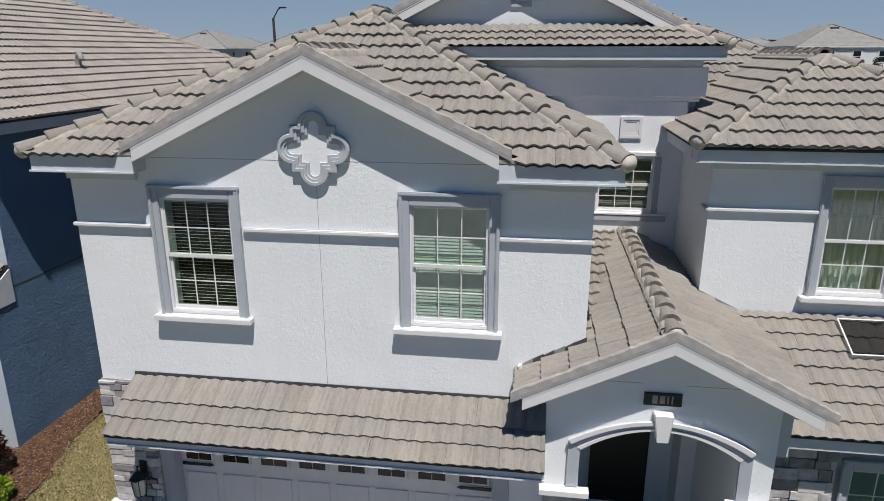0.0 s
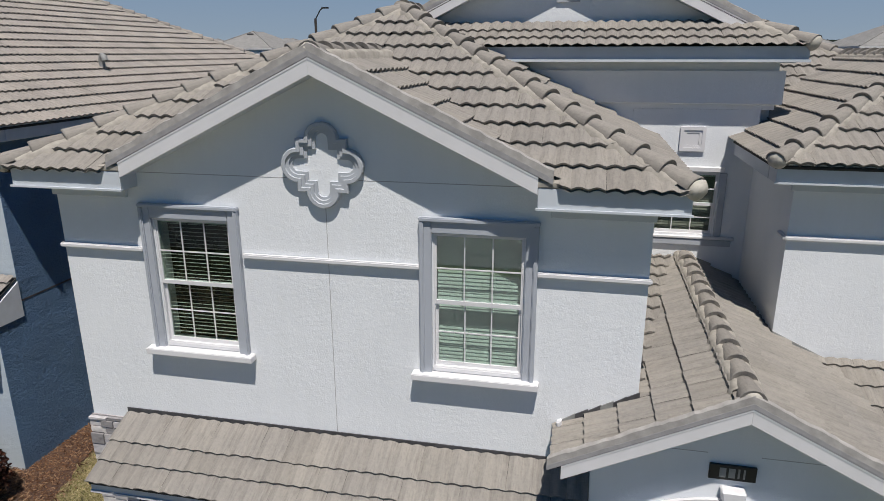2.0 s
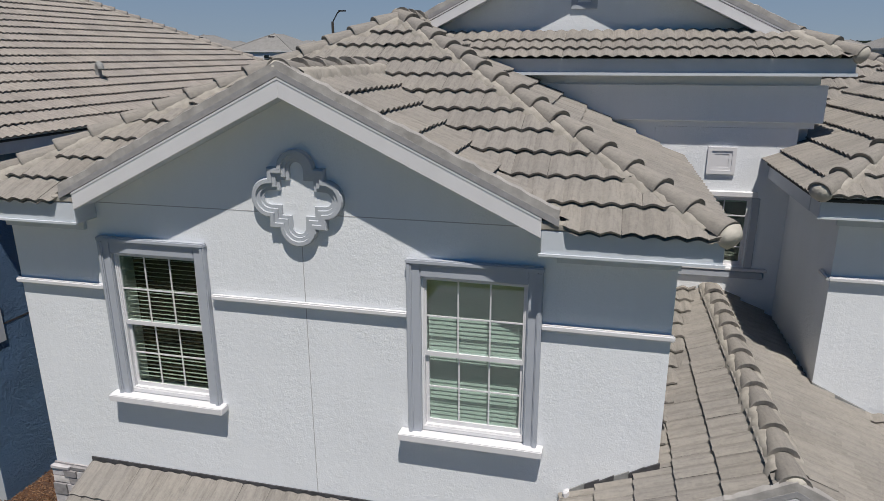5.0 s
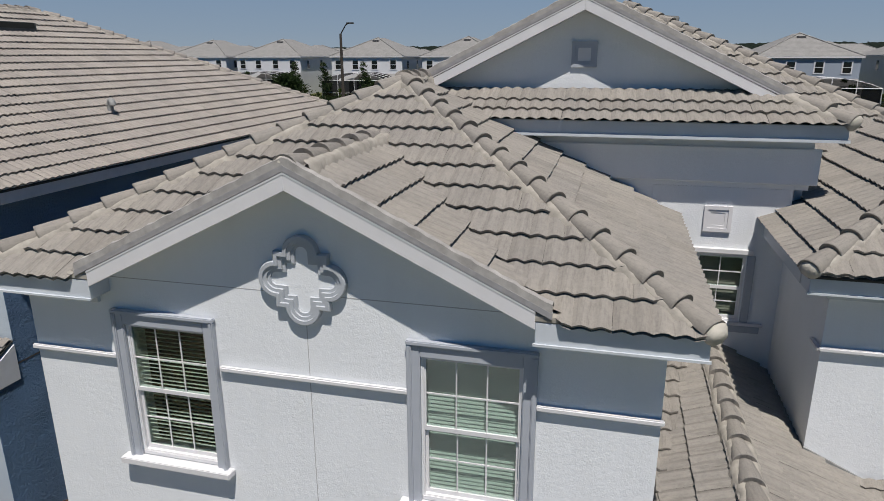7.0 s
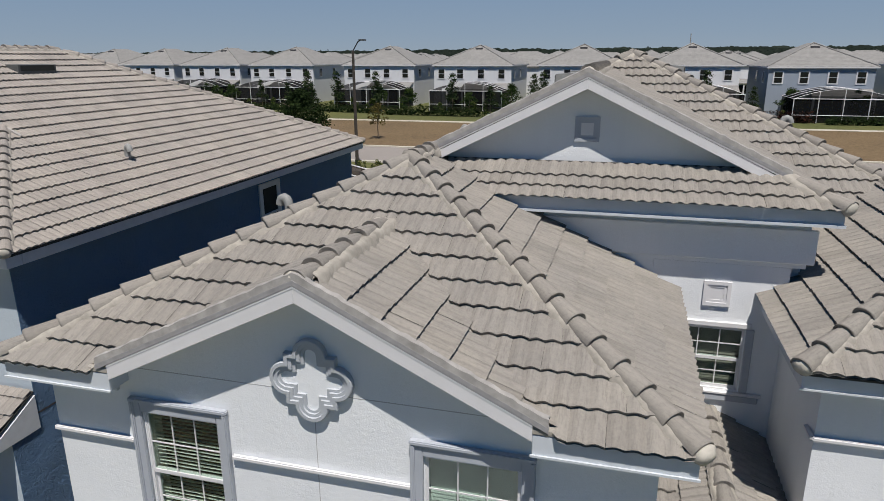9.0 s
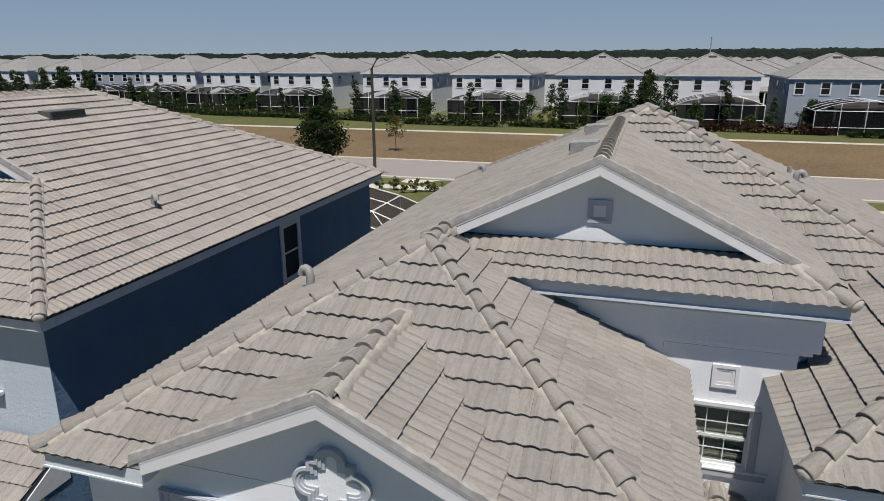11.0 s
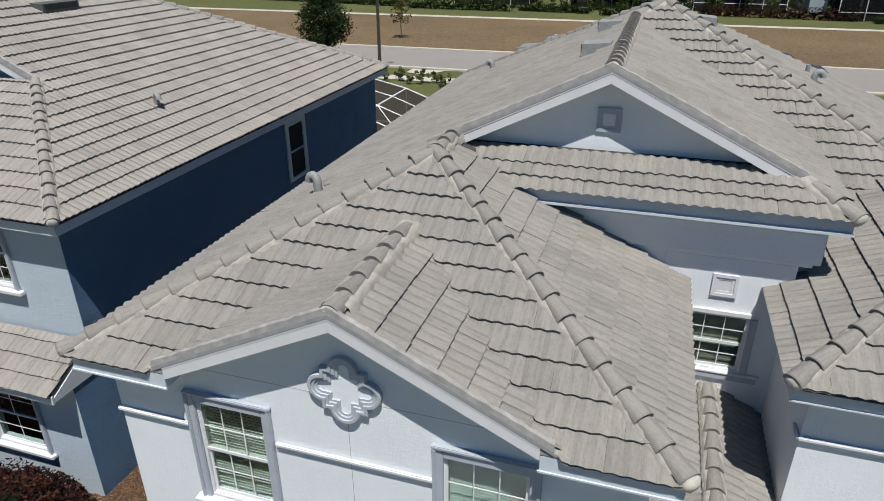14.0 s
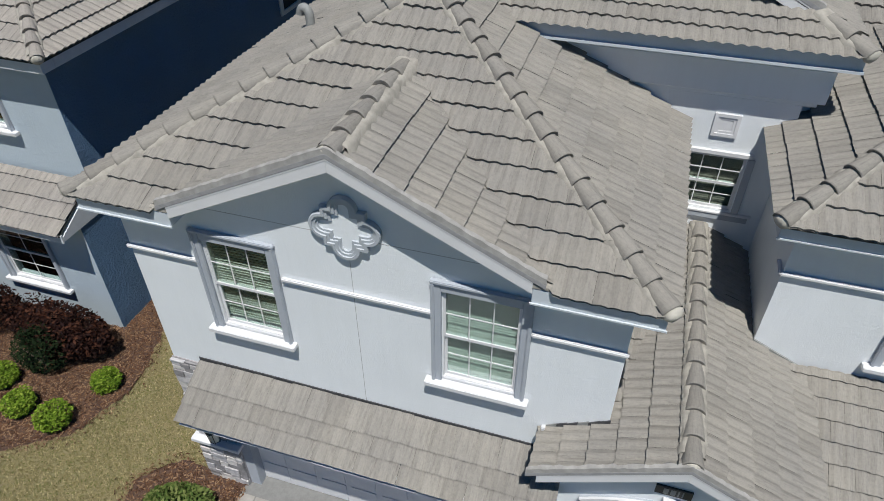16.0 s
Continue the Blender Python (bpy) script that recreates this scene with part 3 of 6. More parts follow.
part("apron", bevelled(boxes((0.98, 2.26, WY - 0.045, WY - 0.003, 4.79, 4.89)), 0.01), M_TRIM, win)


# ---- vents and the quatrefoil ----
def square_vent(parent, x, y, z, s, paint):
    h = s / 2
    bm = bmesh.new()
    for (o, i, d) in ((h, h - 0.05, 0.034), (h - 0.05, h - 0.09, 0.022)):
        for (a, b, c, e) in ((-o, -i, -o, o), (i, o, -o, o), (-i, i, i, o), (-i, i, -o, -i)):
            box(bm, x + a, x + b, y - d, y - 0.003, z + c, z + e)
    v = part("vent", bm, paint, parent, "square stucco vent")
    part("vent_panel", boxes((x - h + 0.09, x + h - 0.09, y - 0.015, y - 0.003, z - h + 0.09, z + h - 0.09)), M_WHITE, v)


square_vent(house, 1.555, WY, 6.415, 0.36, M_WHITE)
square_vent(house, -0.38, 12.34, 8.575, 0.36, M_TRIM)


def quatrefoil_path(k, a=0.28, r=0.183):
    a, r, pts = a - k, r - k, []
    for q in range(4):
        ca, sa = round(math.cos(q * math.pi / 2)), round(math.sin(q * math.pi / 2))
        for j in range(13):
            t = -math.pi / 2 + math.pi * j / 12
            x, z = 0.266 + r * math.cos(t), r * math.sin(t)
            pts.append((x * ca - z * sa, x * sa + z * ca))
        for (x, z) in ((a, r + 0.002), (a, a), (r + 0.002, a)):
            pts.append((x * ca - z * sa, x * sa + z * ca))
    return pts


def quatrefoil(parent, x, y, z):
    bm = bmesh.new()
    steps = ((0.0, 0.0), (0.0, 0.058), (0.01, 0.07), (0.045, 0.07), (0.049, 0.052), (0.082, 0.052), (0.086, 0.034), (0.115, 0.034), (0.119, 0.012))
    rings = [[bm.verts.new((x + px, y - d, z + pz)) for px, pz in quatrefoil_path(k)] for k, d in steps]
    for r, s in zip(rings, rings[1:]):
        for k in range(len(r)):
            bm.faces.new((r[k - 1], r[k], s[k], s[k - 1]))
    q = part("quatrefoil", bm, M_CAST, parent, "white moulded quatrefoil medallion")
    bm = bmesh.new()
    c = bm.verts.new((x, y - 0.012, z))
    ring = [bm.verts.new((x + px, y - 0.012, z + pz)) for px, pz in quatrefoil_path(0.119)]
    for k in range(len(ring)):
        bm.faces.new((c, ring[k - 1], ring[k]))
    part("medallion_panel", bm, M_WALL, q)


quatrefoil(house, -2.65, FY, 6.535)

# ---- upper roofs ----
AL, AR, AF = -6.36, 1.0, 7.40            # eaves of the garage wing
AM = (AL + AR) / 2
PKY = AF + (AR - AL) / 2
MX, MY = 0.2, 19.17                      # main peak
MR = 2 * MX - AL
BXR, BY0, BY1 = -0.39, 12.03, 12.31      # upper gable: ridge, rake, wall
BZ = ZE + S * (BXR - AL)
BR = BXR + (BZ - 7.72) / S               # right eave of the upper gable
CL, CF = 2.13, 9.37
CM = (CL + MR) / 2
CPY = CF + CM - CL
CZ = ZE + S * (CM - CL)
DX, DZ = -2.64, 7.62                     # small front gable
DH = (DZ - ZE) / S
DY = AF + (DZ - ZE) / S


def zl(x):
    return ZE + S * (x - AL)


MZ = zl(MX)
VY = MY - (MX - BXR)                     # where the upper gable's ridge meets the main hip
by = MY + (MX - AL)
roof = deck("roof", [
    [(AL, AF, ZE), (AM, PKY, zl(AM)), (AM, BY0, zl(AM)), (AL, BY0, ZE)],
    [(AL, BY0, ZE), (BXR, BY0, BZ), (BXR, VY, BZ), (MX, MY, MZ), (AL, by, ZE)],
    [(AL, by, ZE), (MX, MY, MZ), (MR, by, ZE)],
    [(MR, by, ZE), (MX, MY, MZ), (CM, MY - (CM - MX), CZ), (CM, CPY, CZ), (MR, CF, ZE)],
    [(AR, AF, ZE), (AR, WY, ZE), (AM, 12.3, zl(AM)), (AM, PKY, zl(AM))],
    [(BXR, BY0, BZ), (BR, BY0, 7.72), (BR, MY - (MZ - 7.72) / S, 7.72), (BXR, VY, BZ)],
    [(MX, MY, MZ), (BXR, VY, BZ), (2.6, MY - 2.4 - (0.2 - 0.2), MZ - S * 2.4), (2.6, MY - (MZ - ZE) / S, ZE), (MR, MY - (MZ - ZE) / S, ZE)],
    [(CL, CF, ZE), (CM, CPY, CZ), (CM, MY - (CM - MX), CZ), (CL, MY - (MZ - ZE) / S, ZE)],
    [(CL, CF, ZE), (MR, CF, ZE), (CM, CPY, CZ)],
    [(AL, AF, ZE), (DX - DH, AF, ZE), (DX, DY, DZ), (AM, PKY, zl(AM))],
    [(DX + DH, AF, ZE), (AR, AF, ZE), (AM, PKY, zl(AM)), (DX, DY, DZ)],
    [(-2.7, 11.42, 7.738), (BR - 0.06, 11.42, 7.738), (BR - 0.9, 12.36, 8.13), (-2.7, 12.36, 8.13)],
    [(DX, 7.41, DZ), (DX, DY, DZ), (DX + DH, 7.41, ZE)],
    [(DX, 7.41, DZ), (DX - DH, 7.41, ZE), (DX, DY, DZ)],
], house, label="grey-beige concrete tile roof")
MFY = MY - (MZ - ZE) / S                 # eave line of the main front hip


# ---- fascias, soffits, rakes ----
def rake(parent, x, z, y0, y1, half_l, half_r, s, deep=0.17, thick=0.1, top=0.13):
    """White rake boards on a gable with its peak at (x, z), with the sloping soffit behind them."""
    for sgn, half in ((-1, half_l), (1, half_r)):
        e = x + sgn * half
        pts = [(x, z), (x, z - deep), (e, z - s * half - deep), (e, z - s * half)]
        bm = prism_y(bmesh.new(), pts, y0, y0 + 0.035)
        part("rake_board", bevelled(bm, 0.004), M_WHITE, parent)
        lip = [(x, z - 0.004), (x, z - 0.022), (e, z - s * half - 0.022), (e, z - s * half - 0.004)]
        part("rake_moulding", prism_y(bmesh.new(), lip, y0 - 0.004, y0 - 0.001), M_WHITE, parent)
        pts = [(x, z - 0.06), (x, z - 0.06 - thick), (e, z - s * half - 0.06 - thick), (e, z - s * half - 0.06)]
        part("soffit", prism_y(bmesh.new(), pts, y0 + 0.036, y1 - 0.002), M_FASCIA, parent)
        f = e + sgn * 0.14
        edge = [(x, z + top * 0.45), (x, z + 0.002), (f, z - s * (half + 0.14) + 0.002), (f, z - s * (half + 0.14) + top * 0.45)]
        part("rake_edge", prism_y(bmesh.new(), edge, y0 - 0.007, y0 + 0.05), M_RAKE, parent, "grey mortared roof edge")
        rnd, bm, rows = random.Random(int(abs(e) * 90)), bmesh.new(), []
        m = int(half / 0.05)
        for k in range(m + 1):
            px = x + (f - x) * k / m
            pz_ = z - s * abs(px - x)
            w = 0.06 + rnd.uniform(-0.012, 0.02)
            h = top + rnd.uniform(-0.008, 0.008)
            rows.append([bm.verts.new((px, y0 - 0.005, pz_ + top * 0.4)), bm.verts.new((px, y0 + 0.004, pz_ + h)), bm.verts.new((px, y0 + w * 0.8, pz_ + h + 0.012)), bm.verts.new((px, y0 + w * 1.5, pz_ + top - 0.05))])
        for r, t in zip(rows, rows[1:]):
            for k in range(3):
                bm.faces.new((r[k], r[k + 1], t[k + 1], t[k]))
        part("rake_mortar", bm, M_RAKEM, parent, "pale mortar along the roof edge")


def eave(parent, x0, x1, y0, y1, z, deep=0.19, lip=0.02):
    """A boxed eave: fascia boards round a soffit, from the outer line to the wall."""
    part("eave", bevelled(boxes((x0, x1, y0, y1, z - deep, z - 0.005)), 0.006), M_FASCIA, parent)
    part("eave_drip", boxes((x0 - 0.015, x1 + 0.015, y0 - lip, y0 - 0.001, z - deep - 0.002, z - deep + 0.02 + (lip - 0.02) * 0.6)), M_FASCIA, parent)


rake(house, DX, 7.616, 7.38, FY, 2.22, 2.22, 0.484)
# short boxed returns beside the gable
for x0, x1 in ((-6.24, -4.87), (-0.42, 0.965)):
    eave(house, x0, x1, 7.395, FY + 0.05, 6.44, 0.215)
for x0, x1 in ((LX - 0.02, -5.0), (-0.3, RX + 0.02)):
    part("frieze_board", bevelled(boxes((x0, x1, FY - 0.05, FY - 0.003, 6.10, 6.22)), 0.006), M_FASCIA, house)
part("eave", boxes((0.73, 0.975, FY + 0.055, WY - 0.05, 6.22, 6.44)), M_FASCIA, house)
part("eave", boxes((-6.24, LX - 0.003, FY + 0.055, 25.7, 6.22, 6.38)), M_FASCIA, house)
for x0, x1 in ((-5.12, -4.80), (-0.48, -0.16)):
    part("mortar_plug", bevelled(boxes((x0, x1, 7.388, 7.52, 6.43, 6.51)), 0.02), M_MORTAR, house, "mortar packed under the corner tiles")
# upper gable
rake(house, BXR, 9.33, BY0, BY1, 2.62, 2.62, 0.487)
eave(house, -1.9, BR - 0.03, 11.40, WY + 0.25, 7.735, 0.215, 0.045)
part("eave", boxes((2.63, BR - 0.03, WY + 0.26, 15.0, 7.50, 7.66)), M_FASCIA, house)
# right wing
eave(house, CL + 0.03, MR, CF + 0.03, CY + 0.05, 6.45, 0.25)
part("eave", bevelled(boxes((CL + 0.025, CX + 0.01, CY + 0.055, 12.3, 6.2, 6.44)), 0.006), M_FASCIA, house)
part("frieze_board", bevelled(boxes((CX - 0.04, 6.45, CY - 0.05, CY - 0.003, 6.08, 6.19)), 0.006), M_FASCIA, house)

# ---- garage: lower roof, door, stone, lantern ----
GX0, GX1, GY0, GZ0, GZ1 = -5.43, 0.235, 6.86, 2.89, 3.34
GS = (GZ1 - GZ0) / (FY - GY0)
groof = deck("garage_roof", [[(GX0, GY0, GZ0), (GX1, GY0, GZ0), (GX1, FY - 0.01, GZ1), (GX0, FY - 0.01, GZ1)]], house, label="narrow tile roof over the garage door")
# Dark strip paints the shaded gap between the top tiles and the wall.
part("flashing", boxes((GX0, -0.1, FY - 0.014, FY - 0.002, GZ1 - 0.02, GZ1 + 0.055)), M_LEAD, house, "dark flashing strip painted as the shaded gap")
part("garage_fascia", bevelled(boxes((GX0 + 0.01, GX1, GY0 + 0.012, GY0 + 0.06, GZ0 - 0.15, GZ0 + 0.03)), 0.005), M_FASCIA, house)
part("fascia_drip", boxes((GX0 + 0.01, GX1, GY0 - 0.004, GY0 + 0.011, GZ0 - 0.152, GZ0 - 0.125)), M_WHITE, house)
part("garage_soffit", prism_x(bmesh.new(), [(GY0 + 0.065, GZ0 - 0.13), (FY - 0.003, GZ0 - 0.13), (FY - 0.003, GZ1 - 0.1), (GY0 + 0.065, GZ0 - 0.06)], GX0 + 0.02, GX1), M_FASCIA, house)
gd = part("garage_door", boxes((DOOR[0] + 0.12, DOOR[1] - 0.12, FY + 0.16, FY + 0.20, 0.02, 2.26)), M_WHITE, house, "white double garage door with small top panes")
part("door_frame", bevelled(boxes((DOOR[0] - 0.09, DOOR[0] + 0.12, FY - 0.03, FY + 0.20, 0, 2.4), (DOOR[1] - 0.12, DOOR[1] + 0.09, FY - 0.03, FY + 0.20, 0, 2.4), (DOOR[0] + 0.121, DOOR[1] - 0.121, FY - 0.03, FY + 0.20, 2.26, 2.4)), 0.006), M_TRIM, gd)
dw = (DOOR[1] - DOOR[0] - 0.24) / 8
for c in range(8):
    x = DOOR[0] + 0.12 + dw * c
    for r in range(3):
        part("door_panel", bevelled(boxes((x + 0.05, x + dw - 0.05, FY + 0.145, FY + 0.159, 0.08 + r * 0.575, 0.57 + r * 0.575)), 0.01), M_WHITE, gd)
    part("pane_frame", bevelled(boxes((x + 0.06, x + dw - 0.06, FY + 0.135, FY + 0.158, 1.92, 2.19)), 0.006), M_WHITE, gd)
    for k in (0, 1):
        xa = x + 0.09 + k * (dw - 0.18) / 2
        part("door_pane", boxes((xa + 0.006, xa + (dw - 0.18) / 2 - 0.006, FY + 0.128, FY + 0.134, 1.95, 2.16)), M_TINT, gd)
for xa, sgn in ((DOOR[0] + 0.15, 1), (DOOR[1] - 0.15, -1)):
    bm = prism_y(bmesh.new(), [(xa, 1.845), (xa + sgn * 0.40, 1.853), (xa + sgn * 0.41, 1.84), (xa + sgn * 0.48, 1.87), (xa + sgn * 0.41, 1.90), (xa + sgn * 0.40, 1.887), (xa, 1.895)], FY + 0.12, FY + 0.134)
    part("strap_hinge", bm, M_BLACK, gd, "black strap hinge")


def stone_face(parent, x0, x1, y, z0, z1, seed, tall=1.0):
    """Ledge stone: courses of uneven blocks, each a piece of its own. tall: height of the courses against the usual."""
    rnd = random.Random(seed)
    z = z0
    while z < z1 - 0.03:
        h = min(rnd.uniform(0.09, 0.16) * tall, z1 - z)
        x = x0
        while x < x1 - 0.02:
            w = min(rnd.uniform(0.16, 0.38), x1 - x)
            d = rnd.uniform(0.035, 0.065)
            bm = bmesh.new()
            box(bm, x + 0.006, x + w - 0.006, y - d, y - 0.001, z + 0.006, z + h - 0.006)
            for v in bm.verts:
                v.co += Vector((rnd.uniform(-0.004, 0.004), rnd.uniform(-0.004, 0.004), rnd.uniform(-0.005, 0.005)))
            part("stone", bm, M_STONES[rnd.randrange(3)], parent)
            x += w
        z += h


M_STONES = [plain("stone_pale", (0.58, 0.55, 0.535), 0.9, vary=0.2, scale=9, bump_d=0.015, bscale=25),
            plain("stone_grey", (0.42, 0.405, 0.415), 0.9, vary=0.25, scale=9, bump_d=0.015, bscale=25),
            plain("stone_dark", (0.24, 0.23, 0.235), 0.9, vary=0.25, scale=9, bump_d=0.015, bscale=25)]
veneer = part("stone_veneer", boxes((LX - 0.02, DOOR[0] - 0.10, FY - 0.02, FY - 0.002, 0, 3.25)), M_STONE, house, "stacked ledge stone beside the garage")
stone_face(veneer, LX - 0.03, DOOR[0] - 0.10, FY - 0.021, 1.28, 3.24, 3)
stone_face(veneer, LX - 0.06, DOOR[0] - 0.06, FY - 0.07, 0.0, 1.19, 4)
part("plinth", boxes((LX - 0.05, DOOR[0] - 0.07, FY - 0.07, FY - 0.003, 0, 1.19)), M_STONE, veneer)
part("stone_ledge", bevelled(boxes((LX - 0.12, DOOR[0] + 0.0, FY - 0.20, FY - 0.075, 1.19, 1.27), (LX - 0.12, DOOR[0] + 0.0, FY - 0.074, FY - 0.02, 1.195, 1.27)), 0.008), M_WHITE, house, "white ledge over the stone")


def lantern(x, y, z):
    """A black carriage lantern on the wall."""
    lan = tagged(empty("wall_lantern", (x, y, z)), "black metal carriage lantern with frosted glass on the stone wall", "wall lamp")
    g = 1.25
    part("back_plate", bevelled(boxes((x - 0.06, x + 0.06, y - g * 0.02, y - 0.001, z + g * 0.1, z + g * 0.36)), 0.006), M_BLACK, lan)
    bm = bmesh.new()
    rod(bm, (x, y - g * 0.02, z + g * 0.3), (x, y - g * 0.13, z + g * 0.36), 0.012)
    rod(bm, (x, y - g * 0.13, z + g * 0.36), (x, y - g * 0.13, z + g * 0.29), 0.012)
    part("arm", bm, M_BLACK, lan)
    bm = bmesh.new()
    rod(bm, (x, y - g * 0.13, z + g * 0.22), (x, y - g * 0.13, z + g * 0.30), g * 0.105, 0.025, 6)
    part("cap", bm, M_BLACK, lan)
    bm = bmesh.new()
    rod(bm, (x, y - g * 0.13, z), (x, y - g * 0.13, z + g * 0.22), g * 0.065, g * 0.085, 6)
    part("lantern_glass", bm, M_LAMPGLASS, lan)
    bm = bmesh.new()
    for k in range(6):
        a = 2 * math.pi * k / 6
        ox, oy = math.cos(a), math.sin(a)
        rod(bm, (x + ox * g * 0.07, y - g * 0.13 + oy * g * 0.07, z - g * 0.01), (x + ox * g * 0.09, y - g * 0.13 + oy * g * 0.09, z + g * 0.225), 0.007, seg=5)
    part("cage_bar", bm, M_BLACK, lan)
    bm = bmesh.new()
    rod(bm, (x, y - g * 0.13, z - g * 0.03), (x, y - g * 0.13, z), 0.03, g * 0.075, 6)
    part("base", bm, M_BLACK, lan)


lantern(-5.45, FY - 0.085, 1.56)

# ---- porch ----
PX0, PZ, PY0, PYW = 1.60, 4.615, 6.97, 7.30         # ridge, its height, rake and wall
PXL, PXR = -0.10, 3.24
pz = lambda x: PZ - 0.5 * abs(x - PX0)
proof = deck("porch_roof", [
    [(PXL, PY0 + 0.03, pz(PXL)), (PX0, PY0 + 0.03, PZ), (PX0, FY, PZ), (PXL, FY, pz(PXL))],
    [(RX, FY, pz(RX)), (PX0, FY, PZ), (PX0, WY, PZ), (RX, WY, pz(RX))],
    [(PXR, PY0 + 0.03, pz(PXR)), (PX0, PY0 + 0.03, PZ), (PX0, WY, PZ), (CX, WY, pz(CX)), (CX, CY, pz(CX)), (PXR, CY, pz(PXR))]], house, label="gabled tile roof over the entrance porch")
rake(house, PX0, 4.592, PY0, PYW, 1.66, 1.66, 0.492, deep=0.16, top=0.125)
# low cricket between the porch roof and the garage wing
KY0, KZ0, KS = 8.05, 4.20, 0.092
kx = lambda y: PX0 - (PZ - KZ0 - KS * (y - KY0)) / 0.5 - 0.02
cricket = deck("cricket_roof", [[(RX, KY0, KZ0), (kx(KY0) + 0.02, KY0, KZ0), (kx(WY), WY, KZ0 + KS * (WY - KY0)), (RX, WY, KZ0 + KS * (WY - KY0))]], house, label="narrow tiled cricket beside the porch ridge")
# dark step flashing where the porch roof meets the wall
for k in range(6):
    x = PXL + 0.02 + k * 0.128
    part("step_flashing", bevelled(prism_y(bmesh.new(), [(x, pz(x) + 0.05), (x + 0.135, pz(x + 0.135) + 0.05), (x + 0.135, pz(x + 0.135) + 0.125), (x, pz(x) + 0.105 + 0.012 * (k % 2))], FY - 0.016, FY - 0.002), 0.002), M_LEAD if k % 3 else M_GALV, house)
part("kickout", bevelled(prism_y(bmesh.new(), [(PXL - 0.03, pz(PXL) + 0.01), (PXL + 0.02, pz(PXL) + 0.06), (PXL + 0.015, pz(PXL) + 0.135), (PXL - 0.045, pz(PXL) + 0.10)], FY - 0.07, FY - 0.002), 0.015), M_WHITE, house, "white kick-out flashing")
# front wall with the arched opening
arch = [(0.665, 0.0)] + [(PX0 - 0.935 + 1.87 * k / 20, 2.98 + 0.33 * (1 - ((k - 10) / 10) ** 2)) for k in range(21)] + [(2.535, 0.0)]
left, right = 0.24, 2.94
outline = [(left, 0), (left, pz(left) - 0.12), (PX0, PZ - 0.12), (right, pz(right) - 0.12), (right, 0)] + arch[::-1]
part("porch_wall", prism_y(bmesh.new(), outline, PYW, PYW + 0.3), M_WALL, house, "white stucco porch wall with an arched opening")
for b in ((left, left + 0.25, PYW + 0.301, FY - 0.003, 0, 3.75), (right - 0.25, right, PYW + 0.301, CY - 0.003, 0, 3.75)):
    part("porch_side", boxes(b), M_WALL, house)
part("porch_back", boxes((left + 0.25, right - 0.25, 10.2, 10.3, 0, 4.0), (left + 0.25, right - 0.25, PYW + 0.301, 10.19, 3.72, 3.78)), M_WALL, house)
part("front_door", bevelled(boxes((1.1, 2.05, 10.12, 10.19, 0.15, 2.2)), 0.01), M_BLACK, house, "dark front door in the shaded porch")
spring = arch[1:-1]
ring = lambda k, dz: [(x + (x - PX0) * k, z + dz) for x, z in spring]
trim = [(0.655, 2.43)] + ring(0.0, -0.006) + [(2.545, 2.43), (2.685, 2.43)] + ring(0.155, 0.105)[::-1] + [(0.515, 2.43)]
part("arch_trim", prism_y(bmesh.new(), trim, PYW - 0.045, PYW - 0.002), M_TRIM, house, "moulded trim round the porch arch")
part("arch_moulding", prism_y(bmesh.new(), ring(0.115, 0.085) + ring(0.165, 0.13)[::-1], PYW - 0.085, PYW - 0.046), M_WHITE, house)
part("arch_moulding", prism_y(bmesh.new(), ring(0.0, -0.004) + ring(0.03, 0.03)[::-1], PYW - 0.06, PYW - 0.0465), M_WHITE, house)
part("keystone", bevelled(prism_y(bmesh.new(), [(1.535, 3.19), (1.675, 3.19), (1.715, 3.56), (1.485, 3.56)], PYW - 0.13, PYW - 0.003), 0.012), M_WHITE, house, "white keystone")
for x0, x1 in ((0.18, 0.80), (2.42, 3.0)):
    part("column_ledge", bevelled(boxes((x0, x1, PYW - 0.14, PYW - 0.003, 2.33, 2.42)), 0.01), M_WHITE, house)
    part("column_base", boxes((x0 + 0.06, x1 - 0.06, PYW - 0.08, PYW - 0.003, 0, 2.329)), M_STONE, house)
for x0, x1 in ((0.55, 1.34), (1.83, 2.65)):
    part("porch_joint", boxes((x0, x1, PYW - 0.002, PYW + 0.005, 3.90, 3.907)), M_JOINT, house)
plate = tagged(part("number_plate", bevelled(boxes((1.365, 1.80, PYW - 0.03, PYW - 0.002, 3.635, 3.80)), 0.004), M_BLACK, None), "black house number plate on the porch gable", "house number")
for k, w in enumerate((0.06, 0.06, 0.018, 0.018)):
    x = 1.46 + (0, 0.085, 0.17, 0.22)[k]
    part("number_bar", boxes((x, x + w, PYW - 0.034, PYW - 0.031, 3.665, 3.77)), M_GALV, plate)

# ---- right wing: lower roof ----
QY0, QZ0, QZ1 = 7.85, 3.04, 3.95
QS = (QZ1 - QZ0) / (CY - QY0)
qroof = deck("wing_roof", [[(2.95, QY0, QZ0), (7.0, QY0, QZ0), (7.0, CY - 0.01, QZ1), (2.95, CY - 0.01, QZ1)]], house, label="low tile roof under the wing window")
part("wing_fascia", bevelled(boxes((2.95, 7.0, QY0 + 0.012, QY0 + 0.06, QZ0 - 0.21, QZ0 + 0.03)), 0.005), M_FASCIA, house)
part("wing_soffit", boxes((2.95, 7.0, QY0 + 0.065, CY - 0.003, QZ0 - 0.19, QZ0 - 0.14)), M_FASCIA, house)
